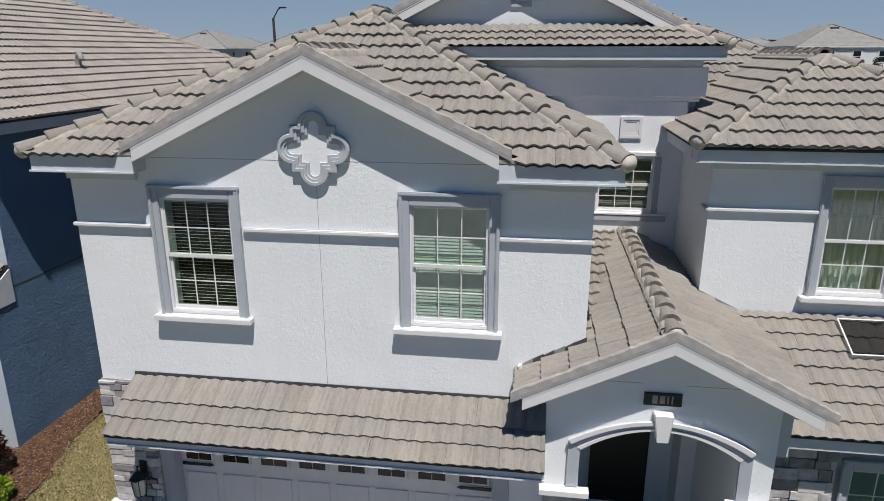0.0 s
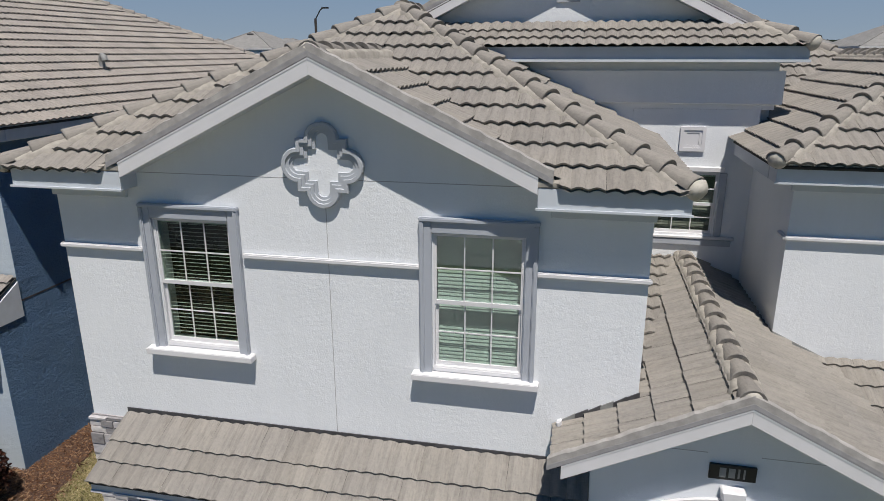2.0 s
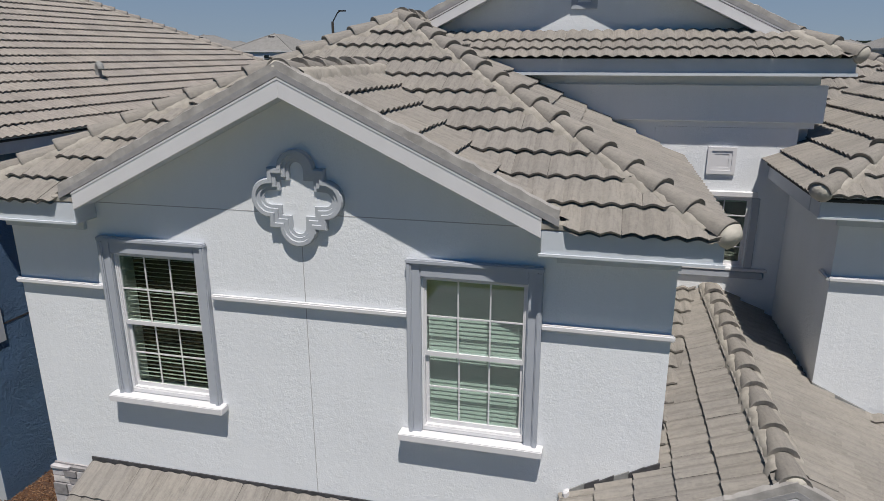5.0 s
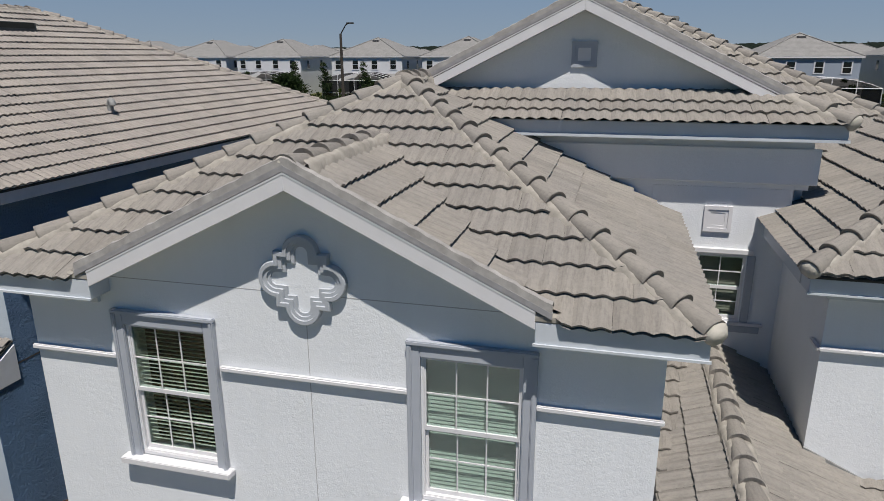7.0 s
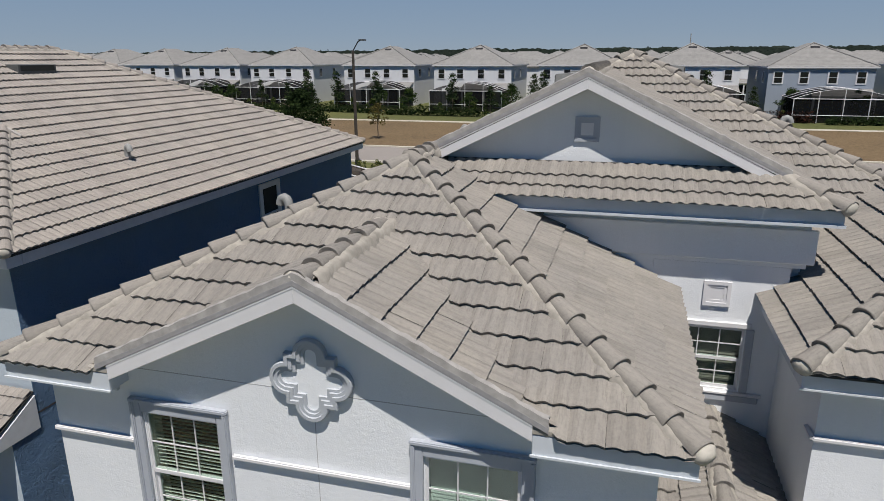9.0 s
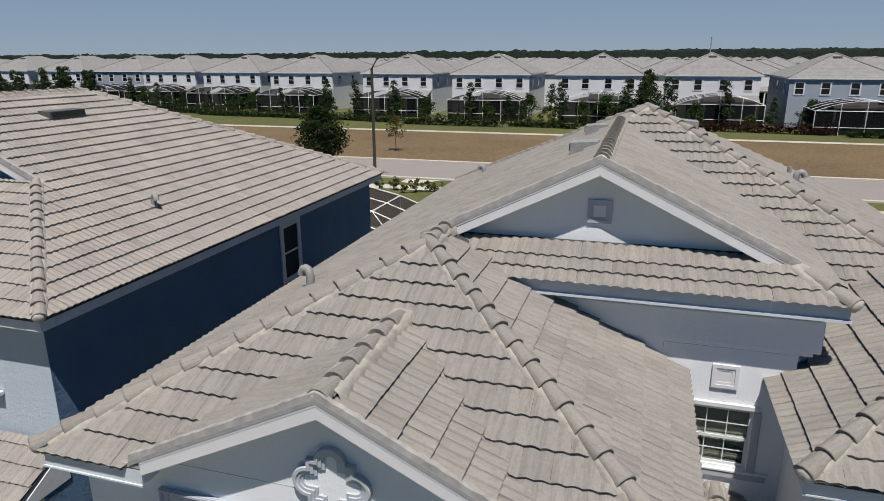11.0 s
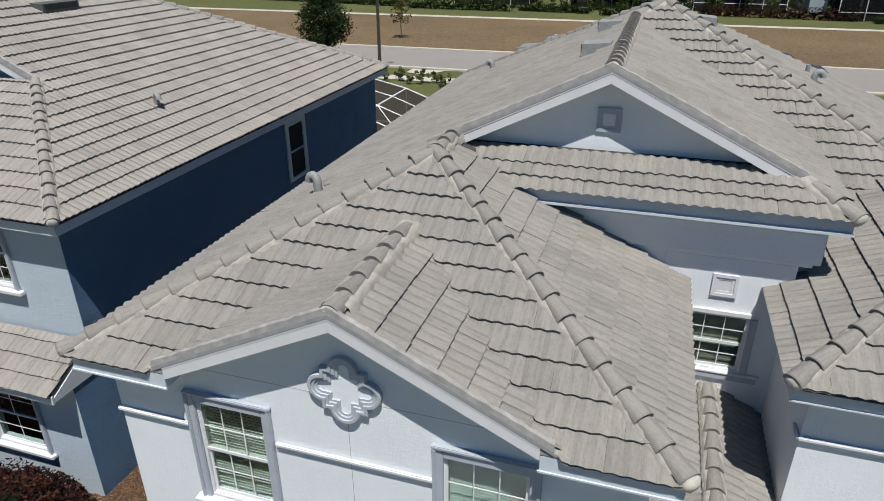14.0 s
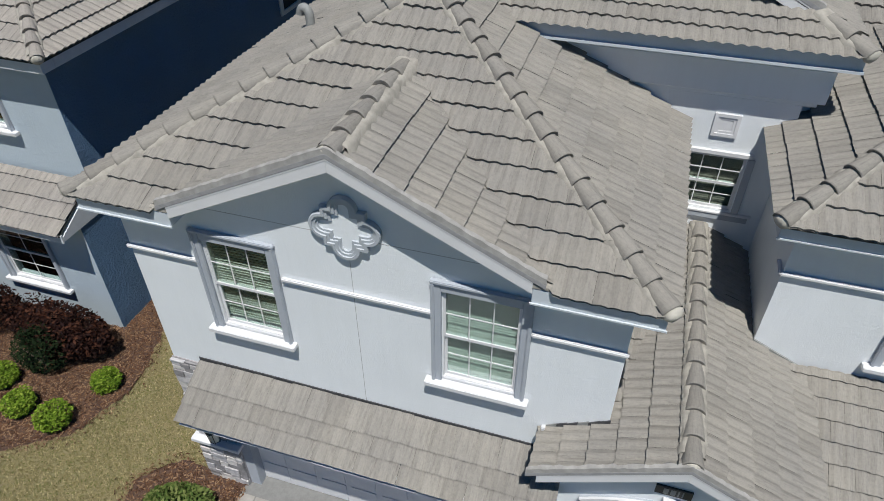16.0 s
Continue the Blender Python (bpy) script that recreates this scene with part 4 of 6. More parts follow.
part("roof_closure", prism_x(bmesh.new(), [(PYW + 0.32, 2.86), (CY - 0.003, 2.9), (CY - 0.003, 3.84), (PYW + 0.32, 3.80)], 2.945, 3.20), M_FASCIA, house)
part("wall_flashing", prism_y(bmesh.new(), [(CX - 0.01, pz(CX) + 0.02), (3.26, pz(3.26) + 0.03), (3.26, pz(3.26) + 0.10), (CX - 0.01, pz(CX) + 0.09)], CY - 0.03, CY - 0.002), M_GALV, house)
part("wing_front_wall", wall_y(bmesh.new(), 2.945, 6.45, 8.25, 8.45, 0, 2.85, ((4.28, 5.28, 0.8, 2.35),)), M_STONE, house)
stone_wall = part("stone_wall", boxes((2.945, 4.07, 8.235, 8.249, 0, 2.84)), M_STONE, house, "ledge stone beside the porch")
stone_face(stone_wall, 2.95, 4.07, 8.234, 1.2, 2.84, 9, tall=1.35)
window(house, (4.28, 0.8, 1.0, 1.55), 8.25, "white window under the wing roof", tilt=0.6)

# ---- ground ----
def ground_z(x, y):
    t = min(1.0, max(0.0, (y - 27.0) / 20.0))
    u = min(1.0, max(0.0, (y - 66.0) / 30.0))
    return 1.5 * t * t * (3 - 2 * t) + 0.35 * u


def sheet(name, pts_fn, nx, ny, material, lift, label, category="ground"):
    """A patch of ground laid over the terrain; pts_fn(a, b) gives (x, y) for a, b in 0..1."""
    verts, faces = [], []
    for j in range(ny + 1):
        for i in range(nx + 1):
            x, y = pts_fn(i / nx, j / ny)
            verts.append((x, y, ground_z(x, y) + lift))
    for j in range(ny):
        for i in range(nx):
            a = j * (nx + 1) + i
            faces.append((a, a + 1, a + nx + 2, a + nx + 1))
    me = bpy.data.meshes.new(name)
    me.from_pydata(verts, [], faces)
    me.materials.append(material)
    return tagged(new(name, me), label, category, kind="structure")


def strip(x0, x1, y0, y1):
    return lambda a, b: (x0 + (x1 - x0) * a, y0 + (y1 - y0) * b)


verts, faces = [], []
ys = [-400, -60, -20, 0, 10, 20, 25] + [27 + k for k in range(0, 21)] + [55, 62, 66, 72, 78, 84, 90, 96, 105, 150, 300, 800, 3500]
xs = [-3500, -900, -300, -120, -60, -30, -15, 0, 15, 30, 60, 120, 300, 900, 3500]
for y in ys:
    for x in xs:
        verts.append((x, y, ground_z(x, y)))
n = len(xs)
for j in range(len(ys) - 1):
    for i in range(n - 1):
        faces.append((j * n + i, j * n + i + 1, (j + 1) * n + i + 1, (j + 1) * n + i))
me = bpy.data.meshes.new("ground")
me.from_pydata(verts, [], faces)
me.materials.append(M_LAWN)
tagged(new("ground", me), "green lawn and open ground", "ground", kind="structure")
sheet("lawn_front", strip(-30, LX - 0.0, -6, 27), 30, 30, M_DRY, 0.02, "dry yellow-green lawn between the houses")
drive = sheet("driveway", strip(DOOR[0] - 0.15, 2.6, -8, FY + 0.3), 8, 12, M_CONC, 0.05, "pale paved driveway", "driveway")
bm = bevelled(boxes((0.004, 0.296, 0.004, 0.196, -0.02, 0.02)), 0.008)
paver_me = bpy.data.meshes.new("paver")
bm.to_mesh(paver_me)
bm.free()
paver_me.materials.append(M_PAVER)
for j in range(14):
    for i in range(20):
        ob = new("paver", paver_me)
        ob.parent = drive
        ob.location = (DOOR[0] - 0.15 + 0.3 * i + 0.15 * (j % 2), 7.4 - 0.2 * (j + 1), 0.05)
# Out of view; added so that the panes reflect something pale.
sheet("street", strip(-400, 400, -18, -9), 160, 8, M_CONC, 0.02, "unseen pale street added for the window reflections", "road")
sheet("road", strip(-400, 400, 51.9, 60.6), 160, 8, M_ROAD, 0.02, "grey asphalt road", "road")
sheet("pavement", strip(-400, 400, 47.2, 48.7), 160, 2, M_PATH, 0.03, "pale concrete footpath", "pavement")
for y in (51.5, 60.5):
    z = ground_z(0, y)
    tagged(part("kerb", bevelled(boxes((-400, 400, y, y + 0.4, z - 0.2, z + 0.13)), 0.02), M_PATH, None), "pale concrete kerb along the road", "kerb", kind="structure")
sheet("field", strip(-400, 400, 61.0, 82.8), 160, 30, M_DIRT, 0.03, "bare brown soil of an empty strip", "field")
sheet("pavement", strip(-400, 400, 82.8, 84.2), 160, 2, M_PATH, 0.05, "pale concrete path along the field", "pavement")


# ---- the neighbour's house ----
NX, NY, NZ, NS = -9.62, 10.47, 6.45, 0.48        # right eave, front eave, height, pitch
NRX, NRY = -16.62, 19.3                           # ridge and its back end
NBY = NRY + (NX - NRX)
NG = 13.87                                        # front gable's rake line
nhouse = tagged(empty("neighbour_house", (-16.6, 18.0, 0.0)), "two-storey slate-blue stucco house with a pale tile roof", "house")
nz = lambda x: NZ + NS * (NX - x)
gx = NX - (NG - NY)
nroof = deck("roof", [
    [(NX, NY, NZ), (NX, NBY, NZ), (NRX, NRY, nz(NRX)), (NRX, NG, nz(NRX)), (gx, NG, nz(gx))],
    [(NX, NBY, NZ), (NRX, NRY, nz(NRX)), (2 * NRX - NX, NBY, NZ)],
    [(2 * NRX - NX, NY, NZ), (2 * NRX - NX, NBY, NZ), (NRX, NRY, nz(NRX)), (NRX, NG, nz(NRX)), (2 * NRX - gx, NG, nz(gx))],
    [(NX, NY, NZ), (gx, NG, nz(gx)), (2 * NRX - gx, NG, nz(gx)), (2 * NRX - NX, NY, NZ)]], nhouse, label="pale concrete tile roof")
NWX = -10.02
NW1, NW2 = (-12.45, 4.70, 0.92, 1.45), (-12.60, 1.05, 1.35, 1.60)
part("wall", wall_y(bmesh.new(), 2 * NRX - NX + 0.35, NWX - 0.012, 10.85, 11.1, 2.9, 6.28, (hole(NW1),)), M_NWALL, nhouse)
for b in ((2 * NRX - NX + 0.35, NWX - 0.25, NBY - 0.6, NBY - 0.35, 0, 6.28),):
    part("wall", boxes(b), M_NWALL, nhouse)
part("side_wall", boxes((NWX - 0.25, NWX, 11.101, NBY - 0.35, 0, 6.28), (NWX - 0.011, NWX, 10.85, 11.1, 0, 6.28)), M_NSHADE, nhouse, "stucco side wall with its navy shade put into the colour")
part("lower_wall", wall_y(bmesh.new(), 2 * NRX - NX + 0.35, NWX - 0.012, 10.24, 10.46, 0, 3.3, (hole(NW2),)), M_NWALL, nhouse)
part("side_wall", boxes((NWX - 0.011, NWX, 10.24, 10.849, 0, 3.3)), M_NSHADE, nhouse)
part("gable_wall", prism_y(bmesh.new(), [(gx - 0.5, nz(gx) - 0.1), (2 * NRX - gx + 0.5, nz(gx) - 0.1), (NRX, nz(NRX) - 0.25)], NG + 0.35, NG + 0.5), M_NWALL, nhouse)
rake(nhouse, NRX, nz(NRX) - 0.06, NG, NG + 0.35, 3.9, 3.9, NS, top=0.165)
part("eave", bevelled(boxes((NX - 0.34, NX - 0.03, NY + 0.35, NBY - 0.03, NZ - 0.245, NZ + 0.03)), 0.006), M_NFASCIA, nhouse)
part("eave", bevelled(boxes((2 * NRX - NX, NX - 0.03, NY + 0.03, NY + 0.345, NZ - 0.245, NZ + 0.03)), 0.006), M_NFASCIA, nhouse)
part("control_joint", boxes((NWX + 0.001, NWX + 0.004, 10.25, NBY - 0.4, 3.25, 3.285)), M_LEAD, nhouse)
# side window
w = part("window", bevelled(boxes((NWX + 0.002, NWX + 0.05, 19.1, 19.28, 4.2, 6.05), (NWX + 0.002, NWX + 0.05, 20.12, 20.3, 4.2, 6.05), (NWX + 0.002, NWX + 0.05, 19.281, 20.119, 5.89, 6.05), (NWX + 0.002, NWX + 0.06, 19.281, 20.119, 4.2, 4.32), (NWX + 0.002, NWX + 0.04, 19.281, 20.119, 5.07, 5.13)), 0.006), M_FASCIA, nhouse, "side window with a pale surround")
part("pane", boxes((NWX + 0.002, NWX + 0.015, 19.281, 20.119, 4.33, 5.88)), M_SCREEN, w)
# front: upper window, lower roof, lower window
window(nhouse, NW1, 10.85, "white upper window", blind=0.0, tilt=0.5)
NSY, NSZ0, NSZ1 = 9.72, 3.14, 3.74
nshed = deck("lower_roof", [[(-24, NSY, NSZ0), (-10.02, NSY, NSZ0), (-10.02, 10.84, NSZ1), (-24, 10.84, NSZ1)]], nhouse, label="low tile roof over the ground-floor window")
part("lower_fascia", bevelled(boxes((-24, -10.0, NSY + 0.015, NSY + 0.06, NSZ0 - 0.2, NSZ0 - 0.01)), 0.005), M_NFASCIA, nhouse)
part("lower_soffit", prism_x(bmesh.new(), [(NSY + 0.065, NSZ0 - 0.17), (10.84, NSZ0 - 0.17), (10.84, NSZ1 - 0.1), (NSY + 0.065, NSZ0 - 0.07)], -24, -10.0), M_NFASCIA, nhouse)
window(nhouse, NW2, 10.24, "white ground-floor window", blind=0.0, tilt=0.5, cols=2, sill_over=0.12)


def tube(bm, pts, r, seg=12):
    """A smooth round tube through the points."""
    rings = []
    for k, p in enumerate(pts):
        way = (Vector(pts[min(k + 1, len(pts) - 1)]) - Vector(pts[max(k - 1, 0)])).normalized()
        side = way.cross(Vector((0.3, 1, 0.1))).normalized()
        up_ = side.cross(way)
        rings.append([bm.verts.new(Vector(p) + (side * math.cos(2 * math.pi * q / seg) + up_ * math.sin(2 * math.pi * q / seg)) * r) for q in range(seg)])
    for a, b in zip(rings, rings[1:]):
        for q in range(seg):
            bm.faces.new((a[q - 1], a[q], b[q], b[q - 1]))
    return bm


def pipe_vent(parent, x, y, z, turn=0.0, s=1.0):
    """A grey gooseneck roof vent."""
    c, d = math.cos(turn), math.sin(turn)
    pts = [(0, -0.1), (0, 0.12), (0.01, 0.17), (0.04, 0.22), (0.09, 0.24), (0.14, 0.22), (0.17, 0.17), (0.18, 0.12)]
    bm = tube(bmesh.new(), [(x + a * c * s, y + a * d * s, z + h * s) for a, h in pts], 0.075 * s)
    part("roof_vent", bm, M_GALV, parent, "grey metal gooseneck vent", smooth=True)


def slant_vent(parent, x, y, z, way, s=0.3, flat=1.0, paint=M_GALV):
    """A low metal hood vent that lies on the slope; a near-black slab paints the shade of its downhill mouth."""
    g = Vector((*way, 0)).normalized()
    u = Vector((g.y, -g.x, 0))
    o = Vector((x, y, z))
    bm = bmesh.new()
    A = [o + u * (k * 0.5 * s * flat) + g * (-0.5 * s) + Vector((0, 0, zz)) for k in (-1, 1) for zz in (-0.15, 0.20 * s - 0.24 * s + 0.16)]
    B = [o + u * (k * 0.5 * s * flat) + g * (0.5 * s) + Vector((0, 0, zz)) for k in (-1, 1) for zz in (-0.05, 0.24 * s + 0.06)]
    v = [bm.verts.new(p) for p in (*A, *B)]
    for f in ((0, 1, 3, 2), (4, 6, 7, 5), (1, 5, 7, 3), (0, 4, 5, 1), (2, 3, 7, 6), (0, 2, 6, 4)):
        bm.faces.new([v[k] for k in f])
    hood = part("roof_vent", bm, paint, parent, "grey metal hood vent")
    # Near-black slab on the downhill face: the mouth's shade as colour.
    P = [A[0].lerp(A[1], 0.45), A[0].lerp(A[1], 0.97), A[2].lerp(A[3], 0.97), A[2].lerp(A[3], 0.45)]
    mid = sum(P, Vector()) / 4
    P = [mid + (p - mid) * 0.9 - g * 0.004 for p in P]
    bm = bmesh.new()
    v = [bm.verts.new(p) for p in P] + [bm.verts.new(p - g * 0.012) for p in P]
    for f in ((0, 1, 2, 3), (4, 5, 6, 7), (0, 1, 5, 4), (1, 2, 6, 5), (2, 3, 7, 6), (3, 0, 4, 7)):
        bm.faces.new([v[k] for k in f])
    part("vent_shade_slab", bm, M_UNLIT, hood)


pipe_vent(nhouse, -11.30, 15.55, nz(-11.30) + 0.10, -0.5, 0.95)
slant_vent(nhouse, -15.45, 17.2, nz(-15.45) + 0.04, (-1, 0), 0.42, 2.9, plain("dark_vent_paint", (0.085, 0.09, 0.09), 0.6, vary=0.15, scale=10))
pipe_vent(house, -5.0, 11.72, zl(-5.0) + 0.10, 2.9)
slant_vent(house, -0.88, 14.95, zl(-0.88) + 0.05, (1, 0), 0.5)
slant_vent(house, -0.92, 18.4, zl(-0.92) + 0.05, (1, 0), 0.5)
pipe_vent(house, -4.6, 22.5, zl(-4.6), 2.9)
slant_vent(house, 1.07, 18.9, ZE + S * (MR - 1.07) + 0.03, (-1, 0), 0.5)
pipe_vent(house, 3.65, 19.5, ZE + S * (MR - 3.65) + 0.02, 0.0, 1.0)
part("vent_pipe", rod(bmesh.new(), (3.71, 20.7, ZE + S * (MR - 3.71) - 0.05), (3.71, 20.7, ZE + S * (MR - 3.71) + 0.24), 0.055, seg=10), M_GALV, house, "plain grey vent pipe")


# ---- screened pool cage behind the neighbour ----
def bar(parent, p, q, r=0.032):
    part("bar", rod(bmesh.new(), p, q, r, seg=6), M_WHITE, parent)


def screen_material(name, dense, color=(0.012, 0.013, 0.014)):
    m, n, l, b = mat(name)
    n.remove(b)
    tr, df, mx = n.new("ShaderNodeBsdfTransparent"), n.new("ShaderNodeBsdfDiffuse"), n.new("ShaderNodeMixShader")
    df.inputs[0].default_value = (*color, 1)
    mx.inputs[0].default_value = dense
    l.new(tr.outputs[0], mx.inputs[1])
    l.new(df.outputs[0], mx.inputs[2])
    l.new(mx.outputs[0], n["Material Output"].inputs[0])
    return m


M_MESH = screen_material("insect_screen", 0.82)
M_NET = screen_material("pool_screen", 0.7, (0.05, 0.042, 0.04))
M_THIN = screen_material("thin_screen", 0.42)
cage = tagged(empty("pool_cage", (-15, 31, 0.3)), "dark insect-screen pool enclosure with white bars", "pool enclosure")
bow = [(-22.0, 3.0), (-20.1, 3.55), (-17.4, 4.1), (-15.0, 4.05), (-12.5, 3.5), (-10.75, 2.88)]      # roof line across the enclosure
ribs = [27.9 + 2.0 * k for k in range(5)]
for y in ribs:
    for (xa, za), (xb, zb) in zip(bow, bow[1:]):
        bar(cage, (xa, y, za), (xb, y, zb), 0.036)
for xa, za in bow:
    bar(cage, (xa, ribs[0], za), (xa, ribs[-1], za), 0.04)
    bar(cage, (xa, ribs[-1], 0.4), (xa, ribs[-1], za))
for y in ribs[:-1]:
    bar(cage, (bow[-1][0], y, 0.2), (bow[-1][0], y, bow[-1][1]))
bar(cage, (-12.5, ribs[2], 3.5), (-10.75, ribs[1], 2.88), 0.03)
bar(cage, (-22.0, ribs[-1], 1.6), (-10.75, ribs[-1], 1.6))
bm = bmesh.new()
rows = [[bm.verts.new((x, y, z - 0.04)) for x, z in bow] for y in (ribs[0], ribs[-1])]
low_rows = [[bm.verts.new((x, y, 0.3)) for x, z in bow] for y in (ribs[0], ribs[-1])]
for k in range(len(bow) - 1):
    bm.faces.new((rows[0][k], rows[0][k + 1], rows[1][k + 1], rows[1][k]))
    for j in (0, 1):
        bm.faces.new((rows[j][k], rows[j][k + 1], low_rows[j][k + 1], low_rows[j][k]))
for k in (0, -1):
    bm.faces.new((rows[0][k], rows[1][k], low_rows[1][k], low_rows[0][k]))
part("screen", bm, M_NET, cage, "dark insect screen")
part("pool_deck", boxes((-22.0, -10.75, ribs[0], ribs[-1], -0.1, 0.8)), plain("brown_paver_deck", (0.30, 0.25, 0.24), 0.9, vary=0.2, scale=2), cage)


# ---- leaves, trees, shrubs ----
def leaves(bm, rnd, centre, radii, count, size, hollow=0.5):
    """Small leaf faces strewn through a clump."""
    c = Vector(centre)
    for _ in range(count):
        d = Vector((rnd.gauss(0, 1), rnd.gauss(0, 1), rnd.gauss(0, 1))).normalized() * (hollow + (1 - hollow) * rnd.random())
        p = c + Vector((d.x * radii[0], d.y * radii[1], d.z * radii[2]))
        a = Vector((rnd.gauss(0, 1), rnd.gauss(0, 1), rnd.gauss(0, 0.6))).normalized()
        b = a.orthogonal().normalized()
        b = (Matrix.Rotation(rnd.uniform(0, 6.28), 3, a) @ b)
        s = size * rnd.uniform(0.6, 1.3)
        v = [bm.verts.new(p + a * s), bm.verts.new(p + b * s * 0.45), bm.verts.new(p - a * s), bm.verts.new(p - b * s * 0.45)]
        bm.faces.new(v)


def tree(name, label, seed, h, r, clumps, per, size, leaf_mat, crown_z=0.3, taper=0.0, trunk=0.12):
    rnd = random.Random(seed)
    t = tagged(empty(name), label, "tree")
    bm = bmesh.new()
    rod(bm, (0, 0, -0.2), (rnd.uniform(-0.1, 0.1), 0, h * 0.45), trunk, trunk * 0.7)
    rod(bm, (0, 0, h * 0.42), (rnd.uniform(-0.2, 0.2), rnd.uniform(-0.2, 0.2), h * 0.9), trunk * 0.7, trunk * 0.2)
    for k in range(7):
        a, z = rnd.uniform(0, 6.28), h * rnd.uniform(crown_z, 0.75)
        rod(bm, (0, 0, z), (math.cos(a) * r * 0.75, math.sin(a) * r * 0.75, z + h * 0.14), trunk * 0.4, trunk * 0.1, 6)
    part("trunk", bm, M_BARK, t)
    bm = bmesh.new()
    for k in range(clumps):
        f = rnd.random()
        z = h * (crown_z + (1 - crown_z) * f)
        wide = r * (math.sin(math.pi * min(1, 0.15 + 0.85 * f)) * (1 - taper) + taper * (1.05 - f))
        a, q = rnd.uniform(0, 6.28), math.sqrt(rnd.random()) * wide * 0.85
        s = r * rnd.uniform(0.16, 0.30)
        leaves(bm, rnd, (math.cos(a) * q, math.sin(a) * q, z - s * 0.5), (s * 1.2, s * 1.2, s * 0.8), per, size)
    part("crown", bm, leaf_mat, t)
    return t


M_YOUNG = leafy("young_leaf", (0.012, 0.026, 0.007), (0.028, 0.052, 0.013), (0.065, 0.092, 0.026))
oak = tree("tree", "dense dark-green tree beside the road", 5, 5.75, 2.35, 200, 60, 0.10, M_LEAF, 0.36, 0.0, 0.13)
oak.location = (-24.3, 49.6, ground_z(0, 49.6))
young = tree("young_tree", "thin young tree with sparse leaves in the field", 8, 3.6, 1.3, 22, 26, 0.12, leafy("yellowing_leaf", (0.03, 0.03, 0.008), (0.075, 0.065, 0.018), (0.14, 0.115, 0.04)), 0.45, 0.1, 0.06)
young.location = (-24.4, 66.5, ground_z(0, 66.5))
rnd = random.Random(21)
pine = tree("pine_tree", "slim dark pine behind the path", 11, 5.8, 1.6, 46, 40, 0.13, M_PINE, 0.22, 0.75, 0.09)
bushy = tree("leafy_tree", "bushy dark-green tree behind the path", 12, 4.2, 1.9, 44, 44, 0.12, M_YOUNG, 0.2, 0.15, 0.09)
pine.location, bushy.location = (-11.5, 96.5, 1.8), (-16.0, 97.0, 1.8)


def strip_y(x):
    return 0.155 * max(0.0, -24.0 - x) - 0.12 * max(0.0, -92.0 - x)


for k in range(50):
    src = pine if rnd.random() < 0.55 else bushy
    x = 42 - k * 4.0 + rnd.uniform(-2.2, 2.2)
    s = rnd.uniform(0.6, 1.05)
    t = copy_thing(src, pose(x, rnd.uniform(94.0, 97.5) + strip_y(x), 1.8, 0, 0, rnd.uniform(0, 360)))
    t.scale = (s * rnd.uniform(0.85, 1.2), s * rnd.uniform(0.85, 1.2), s)
# taller pines: a grove at the west end and a cluster in a gap between two houses
for k in range(24):
    x = rnd.uniform(-133, -103) if k < 18 else rnd.uniform(-4.0, 2.5)
    s = rnd.uniform(1.0, 1.35)
    t = copy_thing(pine, pose(x, rnd.uniform(94, 99) + strip_y(x), 1.8, 0, 0, rnd.uniform(0, 360)))
    t.scale = (s, s, s)


low = tree("garden_shrub", "loose green shrub beside a pool enclosure", 14, 1.7, 1.0, 16, 30, 0.13, leafy("mid_green_leaf", (0.02, 0.035, 0.008), (0.05, 0.075, 0.016), (0.11, 0.13, 0.035)), 0.15, 0.0, 0.03)
tagged(low, category="shrub")
low.location = (-8.0, 95.0, 1.8)
for k in range(52):
    s = rnd.uniform(0.7, 1.3)
    t = copy_thing(low, pose(43 - k * 3.6 + rnd.uniform(-1.6, 1.6), rnd.uniform(92.6, 95.4) + strip_y(43 - k * 3.6), 1.8, 0, 0, rnd.uniform(0, 360)))
    t.scale = (s * rnd.uniform(0.8, 1.4), s, s)


def hedge(x0, x1, y, z, h, d, material, label, seed):
    rnd = random.Random(seed)
    bm = bmesh.new()
    x = x0
    while x < x1:
        yc = y + strip_y(x) + 0.6 * math.sin(x * 0.21)
        leaves(bm, rnd, (x, yc + rnd.uniform(-0.15, 0.15), z + h * 0.5), (0.6, d * 0.55, h * 0.52 * rnd.uniform(0.92, 1.06)), 170, 0.085, 0.82)
        x += 0.55
    for k in range(int((x1 - x0) / 0.5)):
        xc = x0 + k * 0.5
        leaves(bm, rnd, (xc, y + strip_y(xc) + 0.6 * math.sin(xc * 0.21), z + h * 0.35), (0.4, d * 0.4, h * 0.35), 14, 0.3, 0.3)
    hd = part("hedge", bm, material, None)
    return tagged(hd, label, "hedge")


hx = [-150, -118, -92, -71, -48, -33, -18, -7.5, 4, 22, 33, 52]
for k in range(len(hx) - 1):
    red = k == 8
    hedge(hx[k] + 0.6, hx[k + 1] - 0.6, 91.4 - (1.3 if k % 2 else 0.0), 1.74, 1.05 + 0.2 * (k % 3), 1.5, M_RED if red else M_LEAF, "dark red clipped hedge" if red else "clipped dark-green hedge along the path", 40 + k)


